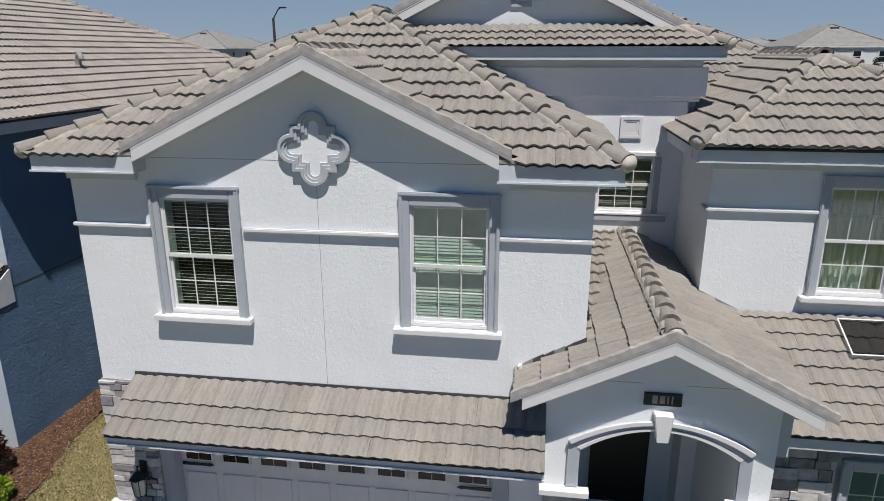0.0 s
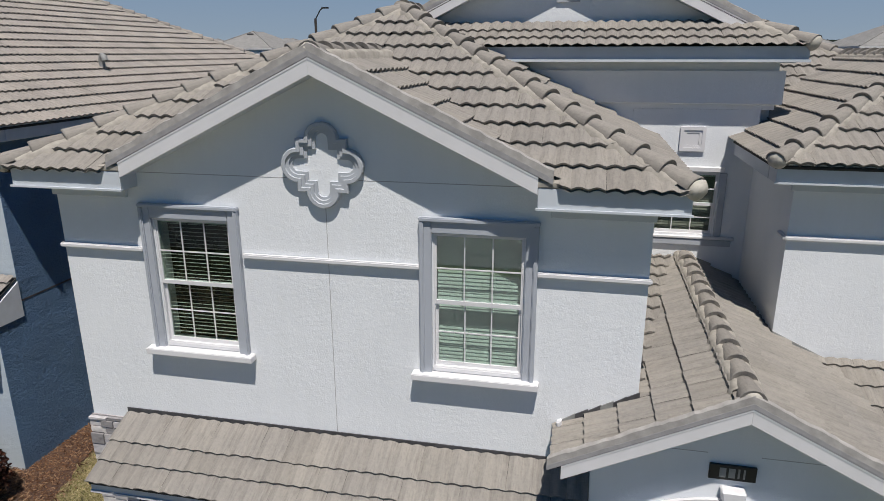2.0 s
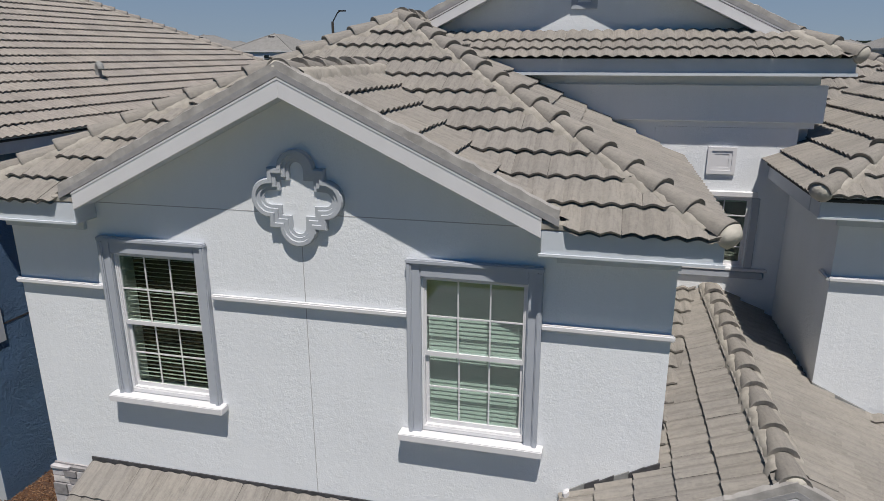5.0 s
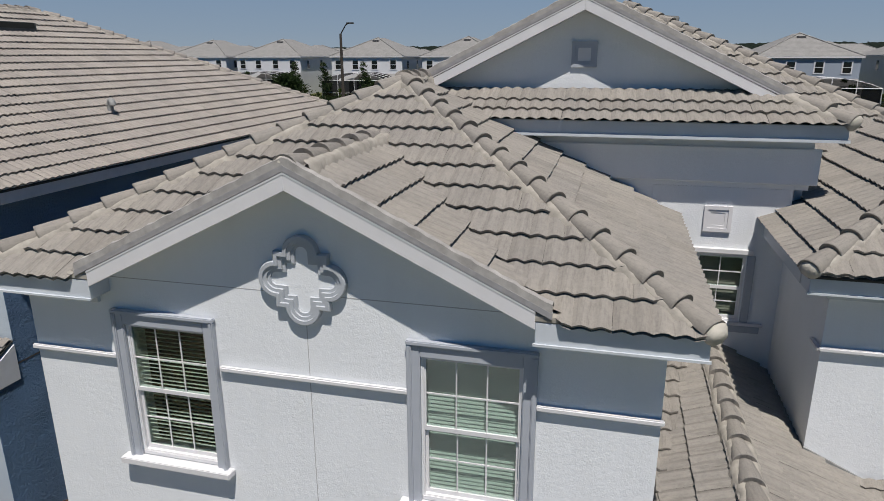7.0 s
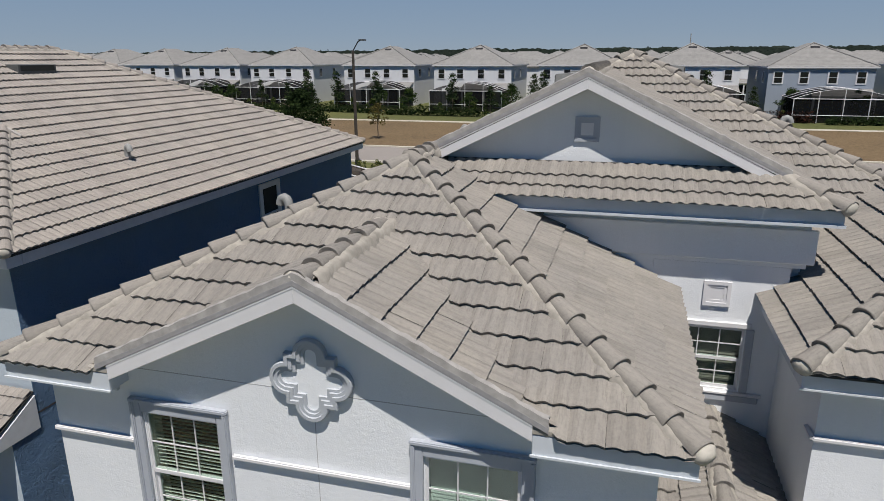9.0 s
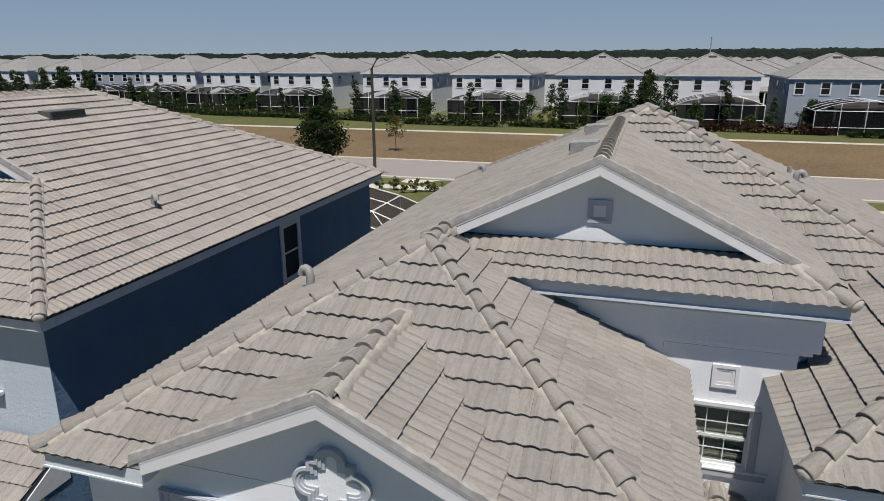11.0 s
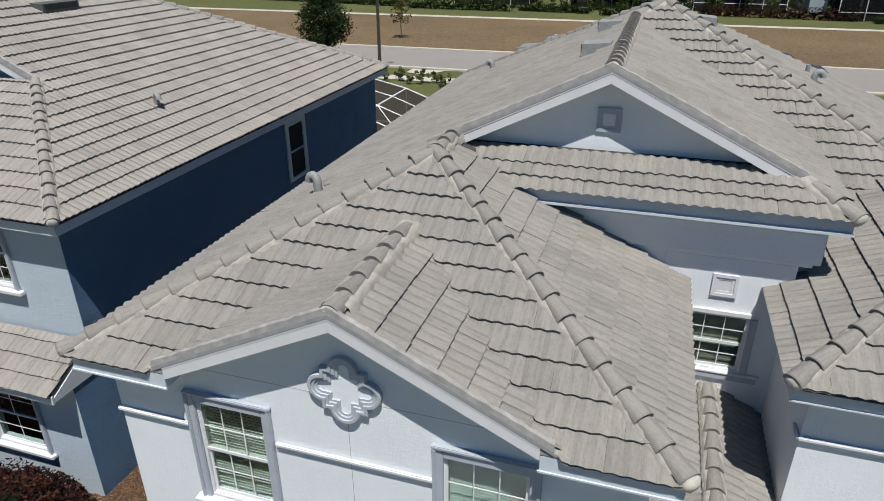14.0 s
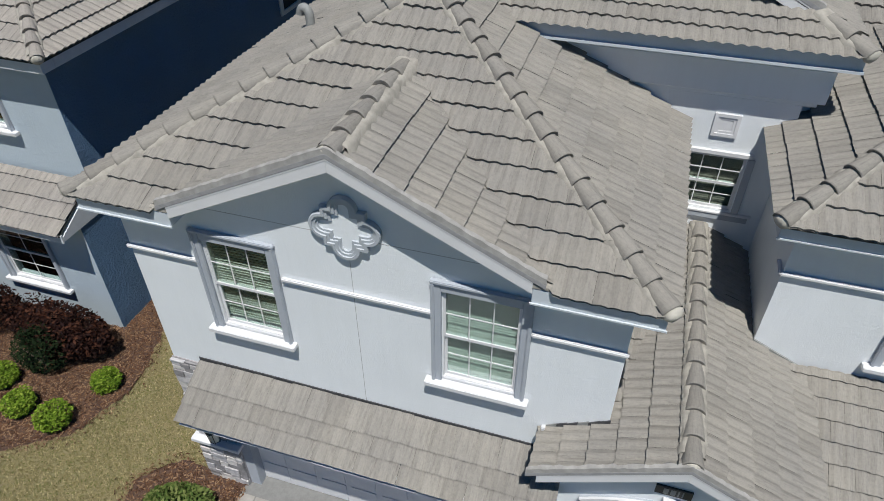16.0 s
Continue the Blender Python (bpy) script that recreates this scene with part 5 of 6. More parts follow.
# ---- far houses ----
def far_tile():
    m, n, l, b = mat("far_tile")
    sep = n.new("ShaderNodeSeparateXYZ")
    l.new(n.new("ShaderNodeNewGeometry").outputs["Position"], sep.inputs[0])
    k, f = n.new("ShaderNodeMath"), n.new("ShaderNodeMath")
    k.operation, f.operation = "DIVIDE", "FRACT"
    k.inputs[1].default_value = 0.165
    l.new(sep.outputs["Z"], k.inputs[0])
    l.new(k.outputs[0], f.inputs[0])
    # Shade under each course's lip, painted as a dark line in the colour.
    line = ramp(n, l, f.outputs[0], ((0.0, (0.62, 0.62, 0.62)), (0.22, (1, 1, 1))))
    tone = ramp(n, l, noise_tex(n, l, coords(n, l, (1, 1, 0.3)), 1.5, 6, 0.7), ((0.35, (0.195, 0.192, 0.186)), (0.65, (0.25, 0.246, 0.238))))
    l.new(mix(n, l, 1.0, tone, line, "MULTIPLY"), b.inputs["Base Color"])
    b.inputs["Roughness"].default_value = 0.9
    return m


M_FARTILE = far_tile()


def hip_roof(bm, x0, x1, y0, y1, z, s):
    w, d = (x1 - x0) / 2, (y1 - y0) / 2
    m = min(w, d)
    r = [(x0 + m, y0 + m), (x1 - m, y1 - m)]
    base = [bm.verts.new((x, y, z)) for x, y in ((x0, y0), (x1, y0), (x1, y1), (x0, y1))]
    low = [bm.verts.new((x, y, z - 0.18)) for x, y in ((x0, y0), (x1, y0), (x1, y1), (x0, y1))]
    if r[0] == r[1] or abs(w - d) < 1e-6:
        t = bm.verts.new((*r[0], z + m * s))
        for k in range(4):
            bm.faces.new((base[k - 1], base[k], t))
    else:
        a, b = bm.verts.new((*r[0], z + m * s)), bm.verts.new((*r[1], z + m * s))
        if w > d:
            bm.faces.new((base[0], base[1], b, a))
            bm.faces.new((base[1], base[2], b))
            bm.faces.new((base[2], base[3], a, b))
            bm.faces.new((base[3], base[0], a))
        else:
            bm.faces.new((base[0], base[1], a))
            bm.faces.new((base[1], base[2], b, a))
            bm.faces.new((base[2], base[3], b))
            bm.faces.new((base[3], base[0], a, b))
    for k in range(4):
        bm.faces.new((base[k - 1], base[k], low[k], low[k - 1]))
    bm.faces.new(low)
    return bm


def far_house(label, wall_mat, detail=True):
    """A two-storey house whose garden side faces -y: walls, hip roof, lean-to roof, windows; origin at the middle of its garden wall."""
    h = tagged(empty("far_house"), label, "house")
    part("wall", boxes((-6.1, 6.1, 0, 16, 0, 5.75)), wall_mat, h)
    roof = part("roof", hip_roof(bmesh.new(), -6.4, 6.4, -0.22, 16.3, 5.95, 0.425), M_FARTILE, h)
    bm = bmesh.new()
    for sx in (-1, 1):
        rod(bm, (sx * 6.4, -0.22, 5.98), (0, 6.18, 8.69), 0.10, seg=6)
    part("hip_cap", bm, M_FARTILE, roof)
    part("attic_vent", bevelled(boxes((-0.55, 0.55, 4.7, 5.1, 7.95, 8.30)), 0.02), M_LEAD, roof)
    part("fascia", boxes((-6.4, 6.4, -0.25, -0.225, 5.76, 5.93), (-6.43, -6.405, -0.22, 14.3, 5.76, 5.93), (6.405, 6.43, -0.22, 14.3, 5.76, 5.93)), M_WHITE, h)
    part("lean_to_roof", prism_x(bmesh.new(), [(-2.6, 2.75), (0.0, 3.45), (0.0, 3.3), (-2.6, 2.6)], -1.2, 6.0), M_FARTILE, h)
    for x in (-1.0, 2.4, 5.8):
        part("post", boxes((x - 0.12, x + 0.12, -2.5, -2.26, 0, 2.62)), M_WHITE, h)
    part("patio_door", boxes((-3.2, 3.2, -0.05, -0.002, 0.05, 2.3)), M_TINT, h)
    for x in ((-4.9, -1.9, 1.4, 4.6) if detail else (-4, 0, 4)):
        w = part("window", boxes((x - 0.62, x + 0.62, -0.06, -0.002, 3.95, 5.45)), M_WHITE, h)
        part("pane", boxes((x - 0.46, x + 0.46, -0.075, -0.062, 4.1, 4.68), (x - 0.46, x + 0.46, -0.075, -0.062, 4.76, 5.32)), M_TINT, w)
    for sx in (-1, 1):
        for y in (3.0, 8.5):
            w = part("window", boxes((sx * 6.1 + (0.002 if sx > 0 else -0.06), sx * 6.1 + (0.06 if sx > 0 else -0.002), y - 0.55, y + 0.55, 4.0, 5.4)), M_WHITE, h)
            part("pane", boxes((sx * 6.1 + (0.062 if sx > 0 else -0.07), sx * 6.1 + (0.07 if sx > 0 else -0.062), y - 0.42, y + 0.42, 4.12, 5.28)), M_TINT, w)
    return h


def far_cage():
    """A screened pool enclosure with a bowed roof of white bars; origin at the middle of the house side."""
    c = tagged(empty("pool_cage"), "white-barred insect-screen pool enclosure behind a house", "pool enclosure")
    w, d, h = 5.4, 7.0, 2.9
    arc = [(-w + 2 * w * k / 8, h + 1.15 * (1 - ((k - 4) / 4) ** 2)) for k in range(9)]
    for y in (-d, -d * 0.66, -d * 0.33, -0.1):
        part("roof_bar", tube(bmesh.new(), [(xa, y, za) for xa, za in arc], 0.035, 5), M_WHITE, c)
    for k in range(0, 9, 2):
        bm = rod(bmesh.new(), (arc[k][0], -d, arc[k][1]), (arc[k][0], -0.1, arc[k][1]), 0.03, seg=5)
        part("roof_bar", bm, M_WHITE, c)
        part("post", rod(bmesh.new(), (arc[k][0], -d, 0), (arc[k][0], -d, arc[k][1]), 0.05, seg=5), M_WHITE, c)
    part("rail", rod(bmesh.new(), (-w, -d, 1.0), (w, -d, 1.0), 0.04, seg=5), M_WHITE, c)
    part("rail", rod(bmesh.new(), (-w, -d, h), (w, -d, h), 0.05, seg=5), M_WHITE, c)
    bm = bmesh.new()
    rows = [[bm.verts.new((x, y, z - 0.03)) for x, z in arc] for y in (-d + 0.03, -0.1)]
    for k in range(8):
        bm.faces.new((rows[0][k], rows[0][k + 1], rows[1][k + 1], rows[1][k]))
    for (a, b, y, yy) in ((-w, w, -d + 0.03, -d + 0.03), (-w, -w, -d, -0.1), (w, w, -d, -0.1)):
        v = [bm.verts.new((a, y, 0)), bm.verts.new((b, yy, 0)), bm.verts.new((b, yy, h)), bm.verts.new((a, y, h))]
        bm.faces.new(v)
    part("screen", bm, M_MESH, c)
    return c


white_a = far_house("white two-storey house with a pale hip roof", M_FARWALL)
blue_a = far_house("blue-grey two-storey house with a pale hip roof", M_FARBLUE)
plain_a = far_house("white house in a row behind", M_FARWALL, detail=False)
cage_a = far_cage()
for h in (white_a, blue_a):
    h.scale = (1, 1, 1.09)
FZ = 1.84


def row_y(x):
    """The garden wall of the first row of houses: it draws away to the west."""
    return 103.5 + 2.0 * min(1.0, max(0.0, (14.0 - x) / 20.0)) + 0.155 * max(0.0, -24.0 - x) - 0.12 * max(0.0, -92.0 - x)


white_a.location, blue_a.location = (8.4, row_y(8.4), FZ), (23.2, 98.5, FZ - 0.15)
plain_a.location, cage_a.location = (18, 142, FZ), (9.0, row_y(8.4) - 0.2, FZ)
for k, x in enumerate((-7.2, -23.6, -39.9, -59.2, -75.1, -91.0, -103.5, -119.0, -134.5, -150.0, -166.0, -182.0, -198.0)):
    copy_thing(blue_a if k in (6, 9) else white_a, pose(x, row_y(x), FZ))
    if k < 11:
        copy_thing(cage_a, pose(x + 0.6, row_y(x) - 0.2, FZ))
copy_thing(cage_a, pose(24.4, 98.3, FZ - 0.15))
copy_thing(white_a, pose(40, 98.5, FZ))
for row, y in enumerate((140, 170, 205, 245, 300, 370)):
    for k in range(-4 - row, 18 + 2 * row):
        if row == 0 and k == 0:
            continue
        x = 18 - 16 * k + row * 7 + rnd.uniform(-2, 2)
        copy_thing(plain_a, pose(x, y + rnd.uniform(-3, 3) + 0.10 * max(0.0, -24.0 - x), ground_z(0, 140) - 0.02, 0, 0, (180 if row % 2 == 0 else 0) + (90 if k % 5 == 3 else 0)))

# ---- woods on the horizon ----
verts, faces = [], []
rnd = random.Random(77)
for k in range(22000):
    y = rnd.choice((440, 560, 700, 900, 1150, 1400)) * rnd.uniform(0.95, 1.05)
    x = rnd.uniform(-1.7, 1.0) * y
    top = 9.6 + y * (0.0062 + 0.0022 * min(1.0, max(-0.5, x / y * 1.6 + 0.8)) + 0.0022 * noise.noise(Vector((x / y * 7, y * 0.01, 0))) + 0.0042 * max(0.0, noise.noise(Vector((x / y * 34, y * 0.1, 3)))) + 0.0022 * noise.noise(Vector((x / y * 130, y * 0.2, 5))))
    z = 2.0 + (top - 2.0) * rnd.random() ** 0.5
    s = y * rnd.uniform(0.0009, 0.0022)
    a = rnd.uniform(0, 6.28)
    st = len(verts)
    n1 = Vector((1.0, 0.2 * math.sin(a), rnd.uniform(-0.35, 0.35))).normalized() * s
    n2 = Vector((-0.3 * math.cos(a), 0.3, 1)).normalized() * s * 0.6
    c = Vector((x, y, z))
    verts += [tuple(c + n1), tuple(c + n2), tuple(c - n1), tuple(c - n2)]
    faces.append((st, st + 1, st + 2, st + 3))
for y in (455, 590, 740, 940, 1200, 1450):
    last = None
    for k in range(1100):
        x = (-1.7 + 2.7 * k / 1099) * y
        top = 10.2 + y * (0.0064 + 0.0022 * min(1.0, max(-0.5, x / y * 1.6 + 0.8)) + 0.0022 * noise.noise(Vector((x / y * 7, y * 0.01, 0))) + 0.0042 * max(0.0, noise.noise(Vector((x / y * 34, y * 0.1, 3)))) + 0.0022 * noise.noise(Vector((x / y * 130, y * 0.2, 5))) + 0.0007 * noise.noise(Vector((x / y * 260, y, 9))))
        st = len(verts)
        verts += [(x, y, 0.5), (x, y + 12, max(1.0, top))]
        if k:
            faces.append((st - 2, st, st + 1, st - 1))
me = bpy.data.meshes.new("far_woods")
me.from_pydata(verts, [], faces)
me.materials.append(leafy("woods_leaf", (0.007, 0.012, 0.009), (0.012, 0.019, 0.014), (0.024, 0.033, 0.025)))
tagged(new("far_woods", me), "dark wooded horizon", "woods", kind="stuff")
mast = tagged(empty("radio_mast", (22, 300, 1)), "thin distant mast above the trees", "mast")
part("mast_pole", rod(bmesh.new(), (22, 300, 1), (22, 300, 18), 0.3, 0.18, 6), M_GALV, mast)

# ---- hazy sky low over the horizon ----
m, n, l, b = mat("sky_haze")
n.remove(b)
em = n.new("ShaderNodeEmission")
sep = n.new("ShaderNodeSeparateXYZ")
l.new(n.new("ShaderNodeNewGeometry").outputs["Position"], sep.inputs[0])
dv = n.new("ShaderNodeMath")
dv.operation, dv.inputs[1].default_value = "DIVIDE", 900.0
l.new(sep.outputs["Z"], dv.inputs[0])
l.new(ramp(n, l, dv.outputs[0], ((0.0, (0.29, 0.36, 0.435)), (0.12, (0.25, 0.335, 0.44)), (0.32, (0.205, 0.30, 0.435)), (1.0, (0.15, 0.245, 0.41)))), em.inputs[0])
l.new(em.outputs[0], n["Material Output"].inputs[0])
verts, faces = [], []
for k in range(41):
    a = radians(10 + 160 * k / 40)
    for z in (-20.0, 900.0):
        verts.append((3200 * math.cos(a), 3200 * math.sin(a), z))
for k in range(40):
    faces.append((2 * k, 2 * k + 2, 2 * k + 3, 2 * k + 1))
me = bpy.data.meshes.new("backdrop")
me.from_pydata(verts, [], faces)
me.materials.append(m)
tagged(new("backdrop", me), "hazy blue sky low over the horizon", "sky", kind="structure")

# ---- street lamp ----
lx, ly, lz = -19.9, 50.0, 1.45
lamp = tagged(empty("street_lamp", (lx, ly, lz)), "tall dark street lamp with one slanting arm beside the road", "street lamp")
part("pole", rod(bmesh.new(), (lx, ly, lz), (lx, ly, lz + 8.6), 0.14, 0.095, 10), plain("bronze_pole", (0.075, 0.062, 0.052), 0.5, 0.3), lamp)
part("base", rod(bmesh.new(), (lx, ly, lz - 0.1), (lx, ly, lz + 0.5), 0.19, 0.17, 10), M_BLACK, lamp)
bm = bmesh.new()
for (a, h), (b, i) in (((0, 8.55), (0.42, 9.2)), ((0.42, 9.2), (0.58, 9.3))):
    rod(bm, (lx + a, ly, lz + h), (lx + b, ly, lz + i), 0.045, seg=6)
part("arm", bm, M_BLACK, lamp)
part("lamp_head", bevelled(boxes((lx + 0.52, lx + 1.05, ly - 0.14, ly + 0.14, lz + 9.28, lz + 9.38)), 0.03), M_BLACK, lamp)


# ---- cars on the road ----
def wheel(car, x, y, z):
    t = part("wheel", rod(bmesh.new(), (x, y - 0.13, z), (x, y + 0.13, z), 0.40, seg=24), M_TYRE, car)
    part("rim", rod(bmesh.new(), (x, y - 0.145, z), (x, y - 0.131, z), 0.27, 0.27, 16), M_RIM, t)
    bm = bmesh.new()
    for k in range(6):
        a = k * math.pi / 3
        rod(bm, (x, y - 0.15, z), (x + 0.24 * math.cos(a), y - 0.15, z + 0.24 * math.sin(a)), 0.035, seg=5)
    part("spoke", bm, M_RIM, t)


def suv(cx, cy, cz, paint, label, turned=False):
    """A full-size off-road estate car that faces -x, or +x when turned."""
    car = tagged(empty("car", (cx, cy, cz)), label, "car")
    if turned:
        car.rotation_euler = (0, 0, math.pi)
    L, W = 2.65, 0.98
    low = [(-L, 0.62), (-L + 0.04, 0.45), (-L + 0.3, 0.36), (L - 0.3, 0.38), (L - 0.02, 0.5), (L, 0.85), (L - 0.06, 1.18), (1.2, 1.22), (-1.15, 1.20), (-1.35, 1.18), (-L + 0.25, 1.08), (-L + 0.02, 0.95)]
    bm = bmesh.new()
    prism_y(bm, [(cx + a, cz + b) for a, b in low], cy - W, cy + W)
    part("body", bevelled(bm, 0.06, 2), paint, car, smooth=False)
    top = [(-1.12, 1.2), (-0.35, 1.78), (0.1, 1.86), (1.9, 1.84), (2.3, 1.75), (2.5, 1.2)]
    bm = bmesh.new()
    a = [bm.verts.new((cx + x, cy - W + 0.06 + (z - 1.2) * 0.22, cz + z)) for x, z in top]
    b = [bm.verts.new((cx + x, cy + W - 0.06 - (z - 1.2) * 0.22, cz + z)) for x, z in top]
    bm.faces.new(a)
    bm.faces.new(b[::-1])
    for k in range(len(top)):
        bm.faces.new((a[k], b[k], b[k - 1], a[k - 1]))
    part("cabin", bevelled(bm, 0.03, 2), paint, car)
    for pts in (((-0.85, 1.25), (-0.25, 1.70), (0.28, 1.74), (0.28, 1.25)), ((0.36, 1.25), (0.36, 1.74), (1.22, 1.74), (1.3, 1.25)), ((1.38, 1.27), (1.30, 1.73), (1.85, 1.70), (2.15, 1.35))):
        for sgn in (-1, 1):
            bm = bmesh.new()
            v = [bm.verts.new((cx + x, cy + sgn * (W - 0.045 - (z - 1.2) * 0.22), cz + z)) for x, z in pts]
            w2 = [bm.verts.new((cx + x, cy + sgn * (W - 0.075 - (z - 1.2) * 0.22), cz + z)) for x, z in pts]
            bm.faces.new(v)
            bm.faces.new(w2[::-1])
            for k in range(4):
                bm.faces.new((v[k - 1], v[k], w2[k], w2[k - 1]))
            part("side_window", bm, M_TINT, car)
    bm = bmesh.new()
    v = [bm.verts.new((cx + x, cy + s * y, cz + z)) for x, z, y in ((-1.10, 1.26, 0.82), (-0.45, 1.74, 0.72)) for s in (-1, 1)]
    bm.faces.new((v[0], v[1], v[3], v[2]))
    part("windscreen", bm, M_TINT, car)
    part("rear_window", boxes((cx + 2.36, cx + 2.49, cy - 0.7, cy + 0.7, cz + 1.3, cz + 1.66)), M_TINT, car)
    for s in (-1, 1):
        part("headlight", bevelled(boxes((cx - L - 0.01, cx - L + 0.3, cy + s * 0.8 - 0.16, cy + s * 0.8 + 0.185, cz + 0.85, cz + 1.0)), 0.02), M_GALV, car)
        part("tail_light", bevelled(boxes((cx + L - 0.25, cx + L + 0.01, cy + s * 0.85 - 0.1, cy + s * 0.85 + 0.135, cz + 0.98, cz + 1.14)), 0.02), plain("red_lens", (0.25, 0.01, 0.01), 0.2), car)
        part("mirror", bevelled(boxes((cx - 0.8, cx - 0.6, cy + s * 1.08 - 0.1, cy + s * 1.08 + 0.1, cz + 1.2, cz + 1.36)), 0.03), paint, car)
        part("roof_rail", rod(bmesh.new(), (cx, cy + s * 0.72, cz + 1.90), (cx + 1.9, cy + s * 0.72, cz + 1.88), 0.025, seg=6), M_RIM, car)
        part("door_handle", boxes((cx + 0.1, cx + 0.28, cy + s * 0.99 - 0.02, cy + s * 0.99 + 0.02, cz + 1.05, cz + 1.08), (cx + 1.1, cx + 1.28, cy + s * 0.99 - 0.02, cy + s * 0.99 + 0.02, cz + 1.05, cz + 1.08)), M_RIM, car)
        part("sill_board", boxes((cx - 1.2, cx + 1.2, cy + s * 0.95 - 0.06, cy + s * 0.95 + 0.06, cz + 0.34, cz + 0.40)), M_BLACK, car)
    for x in (-1.62, 1.55):
        for s in (-1, 1):
            part("wheel_arch", rod(bmesh.new(), (cx + x, cy + s * 0.90, cz + 0.42), (cx + x, cy + s * 0.985, cz + 0.42), 0.47, seg=20), M_BLACK, car)
        wheel(car, cx + x, cy - 0.89, cz + 0.40)
        wheel(car, cx + x, cy + 0.89, cz + 0.40)
    part("bumper", bevelled(boxes((cx - L - 0.03, cx - L + 0.2, cy - 0.9, cy + 0.9, cz + 0.42, cz + 0.62)), 0.04), M_BLACK, car)


suv(-8.2, 58.2, 1.52, M_SILVER, "silver full-size off-road car with dark windows on the road")
suv(8.6, 54.2, 1.52, plain("black_car_paint", (0.008, 0.009, 0.012), 0.2, 0.0, vary=0.02), "black full-size off-road car with dark windows on the road", True)

# ---- beds and shrubs beside the houses ----
def bed(name, pts, label, lift=0.045):
    bm = bmesh.new()
    edge, jit = [], random.Random(len(pts))
    for (ax, ay), (bx, by_) in zip(pts, pts[1:] + pts[:1]):
        n = max(1, int(math.hypot(bx - ax, by_ - ay) / 0.12))
        loose = 0.05 if ay < 10.4 or ax > -9.6 else 0.0
        edge += [(ax + (bx - ax) * k / n + jit.uniform(-loose, loose), ay + (by_ - ay) * k / n + jit.uniform(-loose, loose)) for k in range(n)]
    top = [bm.verts.new((x, y, lift)) for x, y in edge]
    bm.faces.new(top)
    bmesh.ops.triangulate(bm, faces=bm.faces)
    ob = part(name, bm, M_MULCH, None)
    return tagged(ob, label, "flower bed", kind="structure")


BED_A = [(-20, 6.6), (-13, 6.8), (-10.2, 6.75), (-9.15, 7.5), (-8.75, 8.6), (-8.85, 9.6), (-9.2, 10.6), (-9.4, 12.5), (-9.5, 18), (-10.07, 18), (-10.1, 10.3), (-20, 10.3)]
BED_B = [(-6.9, 5.6), (-5.3, 5.3), (-5.17, 7.58), (-6.02, 7.6), (-6.7, 7.7), (-7.3, 7.0)]
bed("mulch_bed", BED_A, "red-brown mulch bed along the neighbour's wall")
bed("mulch_bed", BED_B, "red-brown mulch bed beside the garage")


def litter(name, x0, x1, y0, y1, count, size, material, label, keep, seed, upright=False):
    """Small loose flakes or grass blades over a patch of ground."""
    rnd = random.Random(seed)
    verts, faces = [], []
    while len(faces) < count:
        x, y = rnd.uniform(x0, x1), rnd.uniform(y0, y1)
        if not keep(x, y):
            continue
        a, s = rnd.uniform(0, 6.28), size * rnd.uniform(0.5, 1.4)
        st = len(verts)
        if upright:
            dx, dy = math.cos(a) * 0.012, math.sin(a) * 0.012
            lx_, ly_ = rnd.uniform(-1.3, 1.3) * s, rnd.uniform(-1.3, 1.3) * s
            verts += [(x - dx, y - dy, 0.02), (x + dx, y + dy, 0.02), (x + lx_, y + ly_, 0.02 + s)]
            faces.append((st, st + 1, st + 2))
        else:
            u = Vector((math.cos(a), math.sin(a), rnd.uniform(-0.3, 0.3))) * s
            v = Vector((-math.sin(a), math.cos(a), rnd.uniform(-0.3, 0.3))) * s * 0.3
            c = Vector((x, y, 0.06 + rnd.random() * 0.03))
            verts += [tuple(c + u), tuple(c + v), tuple(c - u), tuple(c - v)]
            faces.append((st, st + 1, st + 2, st + 3))
    me = bpy.data.meshes.new(name)
    me.from_pydata(verts, [], faces)
    me.materials.append(material)
    return tagged(new(name, me), label, "ground cover", kind="stuff")


def within(x, y, pts):
    odd = False
    for (ax, ay), (bx, by_) in zip(pts, pts[1:] + pts[:1]):
        if (ay > y) != (by_ > y) and x < (bx - ax) * (y - ay) / (by_ - ay) + ax:
            odd = not odd
    return odd


def in_bed(x, y):
    return within(x, y, BED_A) or within(x, y, BED_B)



M_GRASSY = leafy("grassy_leaf", (0.04, 0.07, 0.015), (0.085, 0.12, 0.03), (0.16, 0.18, 0.06))
M_FLAKE = leafy("bark_flake", (0.04, 0.020, 0.013), (0.14, 0.072, 0.04), (0.30, 0.20, 0.125))
M_BLADE = leafy("grass_blade", (0.12, 0.125, 0.04), (0.25, 0.21, 0.10), (0.42, 0.345, 0.20))
litter("bark_mulch", -15, -5.2, 5.3, 16, 34000, 0.036, M_FLAKE, "scattered bark flakes", lambda x, y: in_bed(x + rnd.gauss(0, 0.13), y + rnd.gauss(0, 0.13)) and x < -5.2, 5)
litter("grass", -14, -5.2, 3.5, 13, 150000, 0.032, M_BLADE, "short dry grass", lambda x, y: not in_bed(x + rnd.uniform(-0.1, 0.1), y) and not (x > LX - 0.05 and y > FY - 0.3), 6, True)


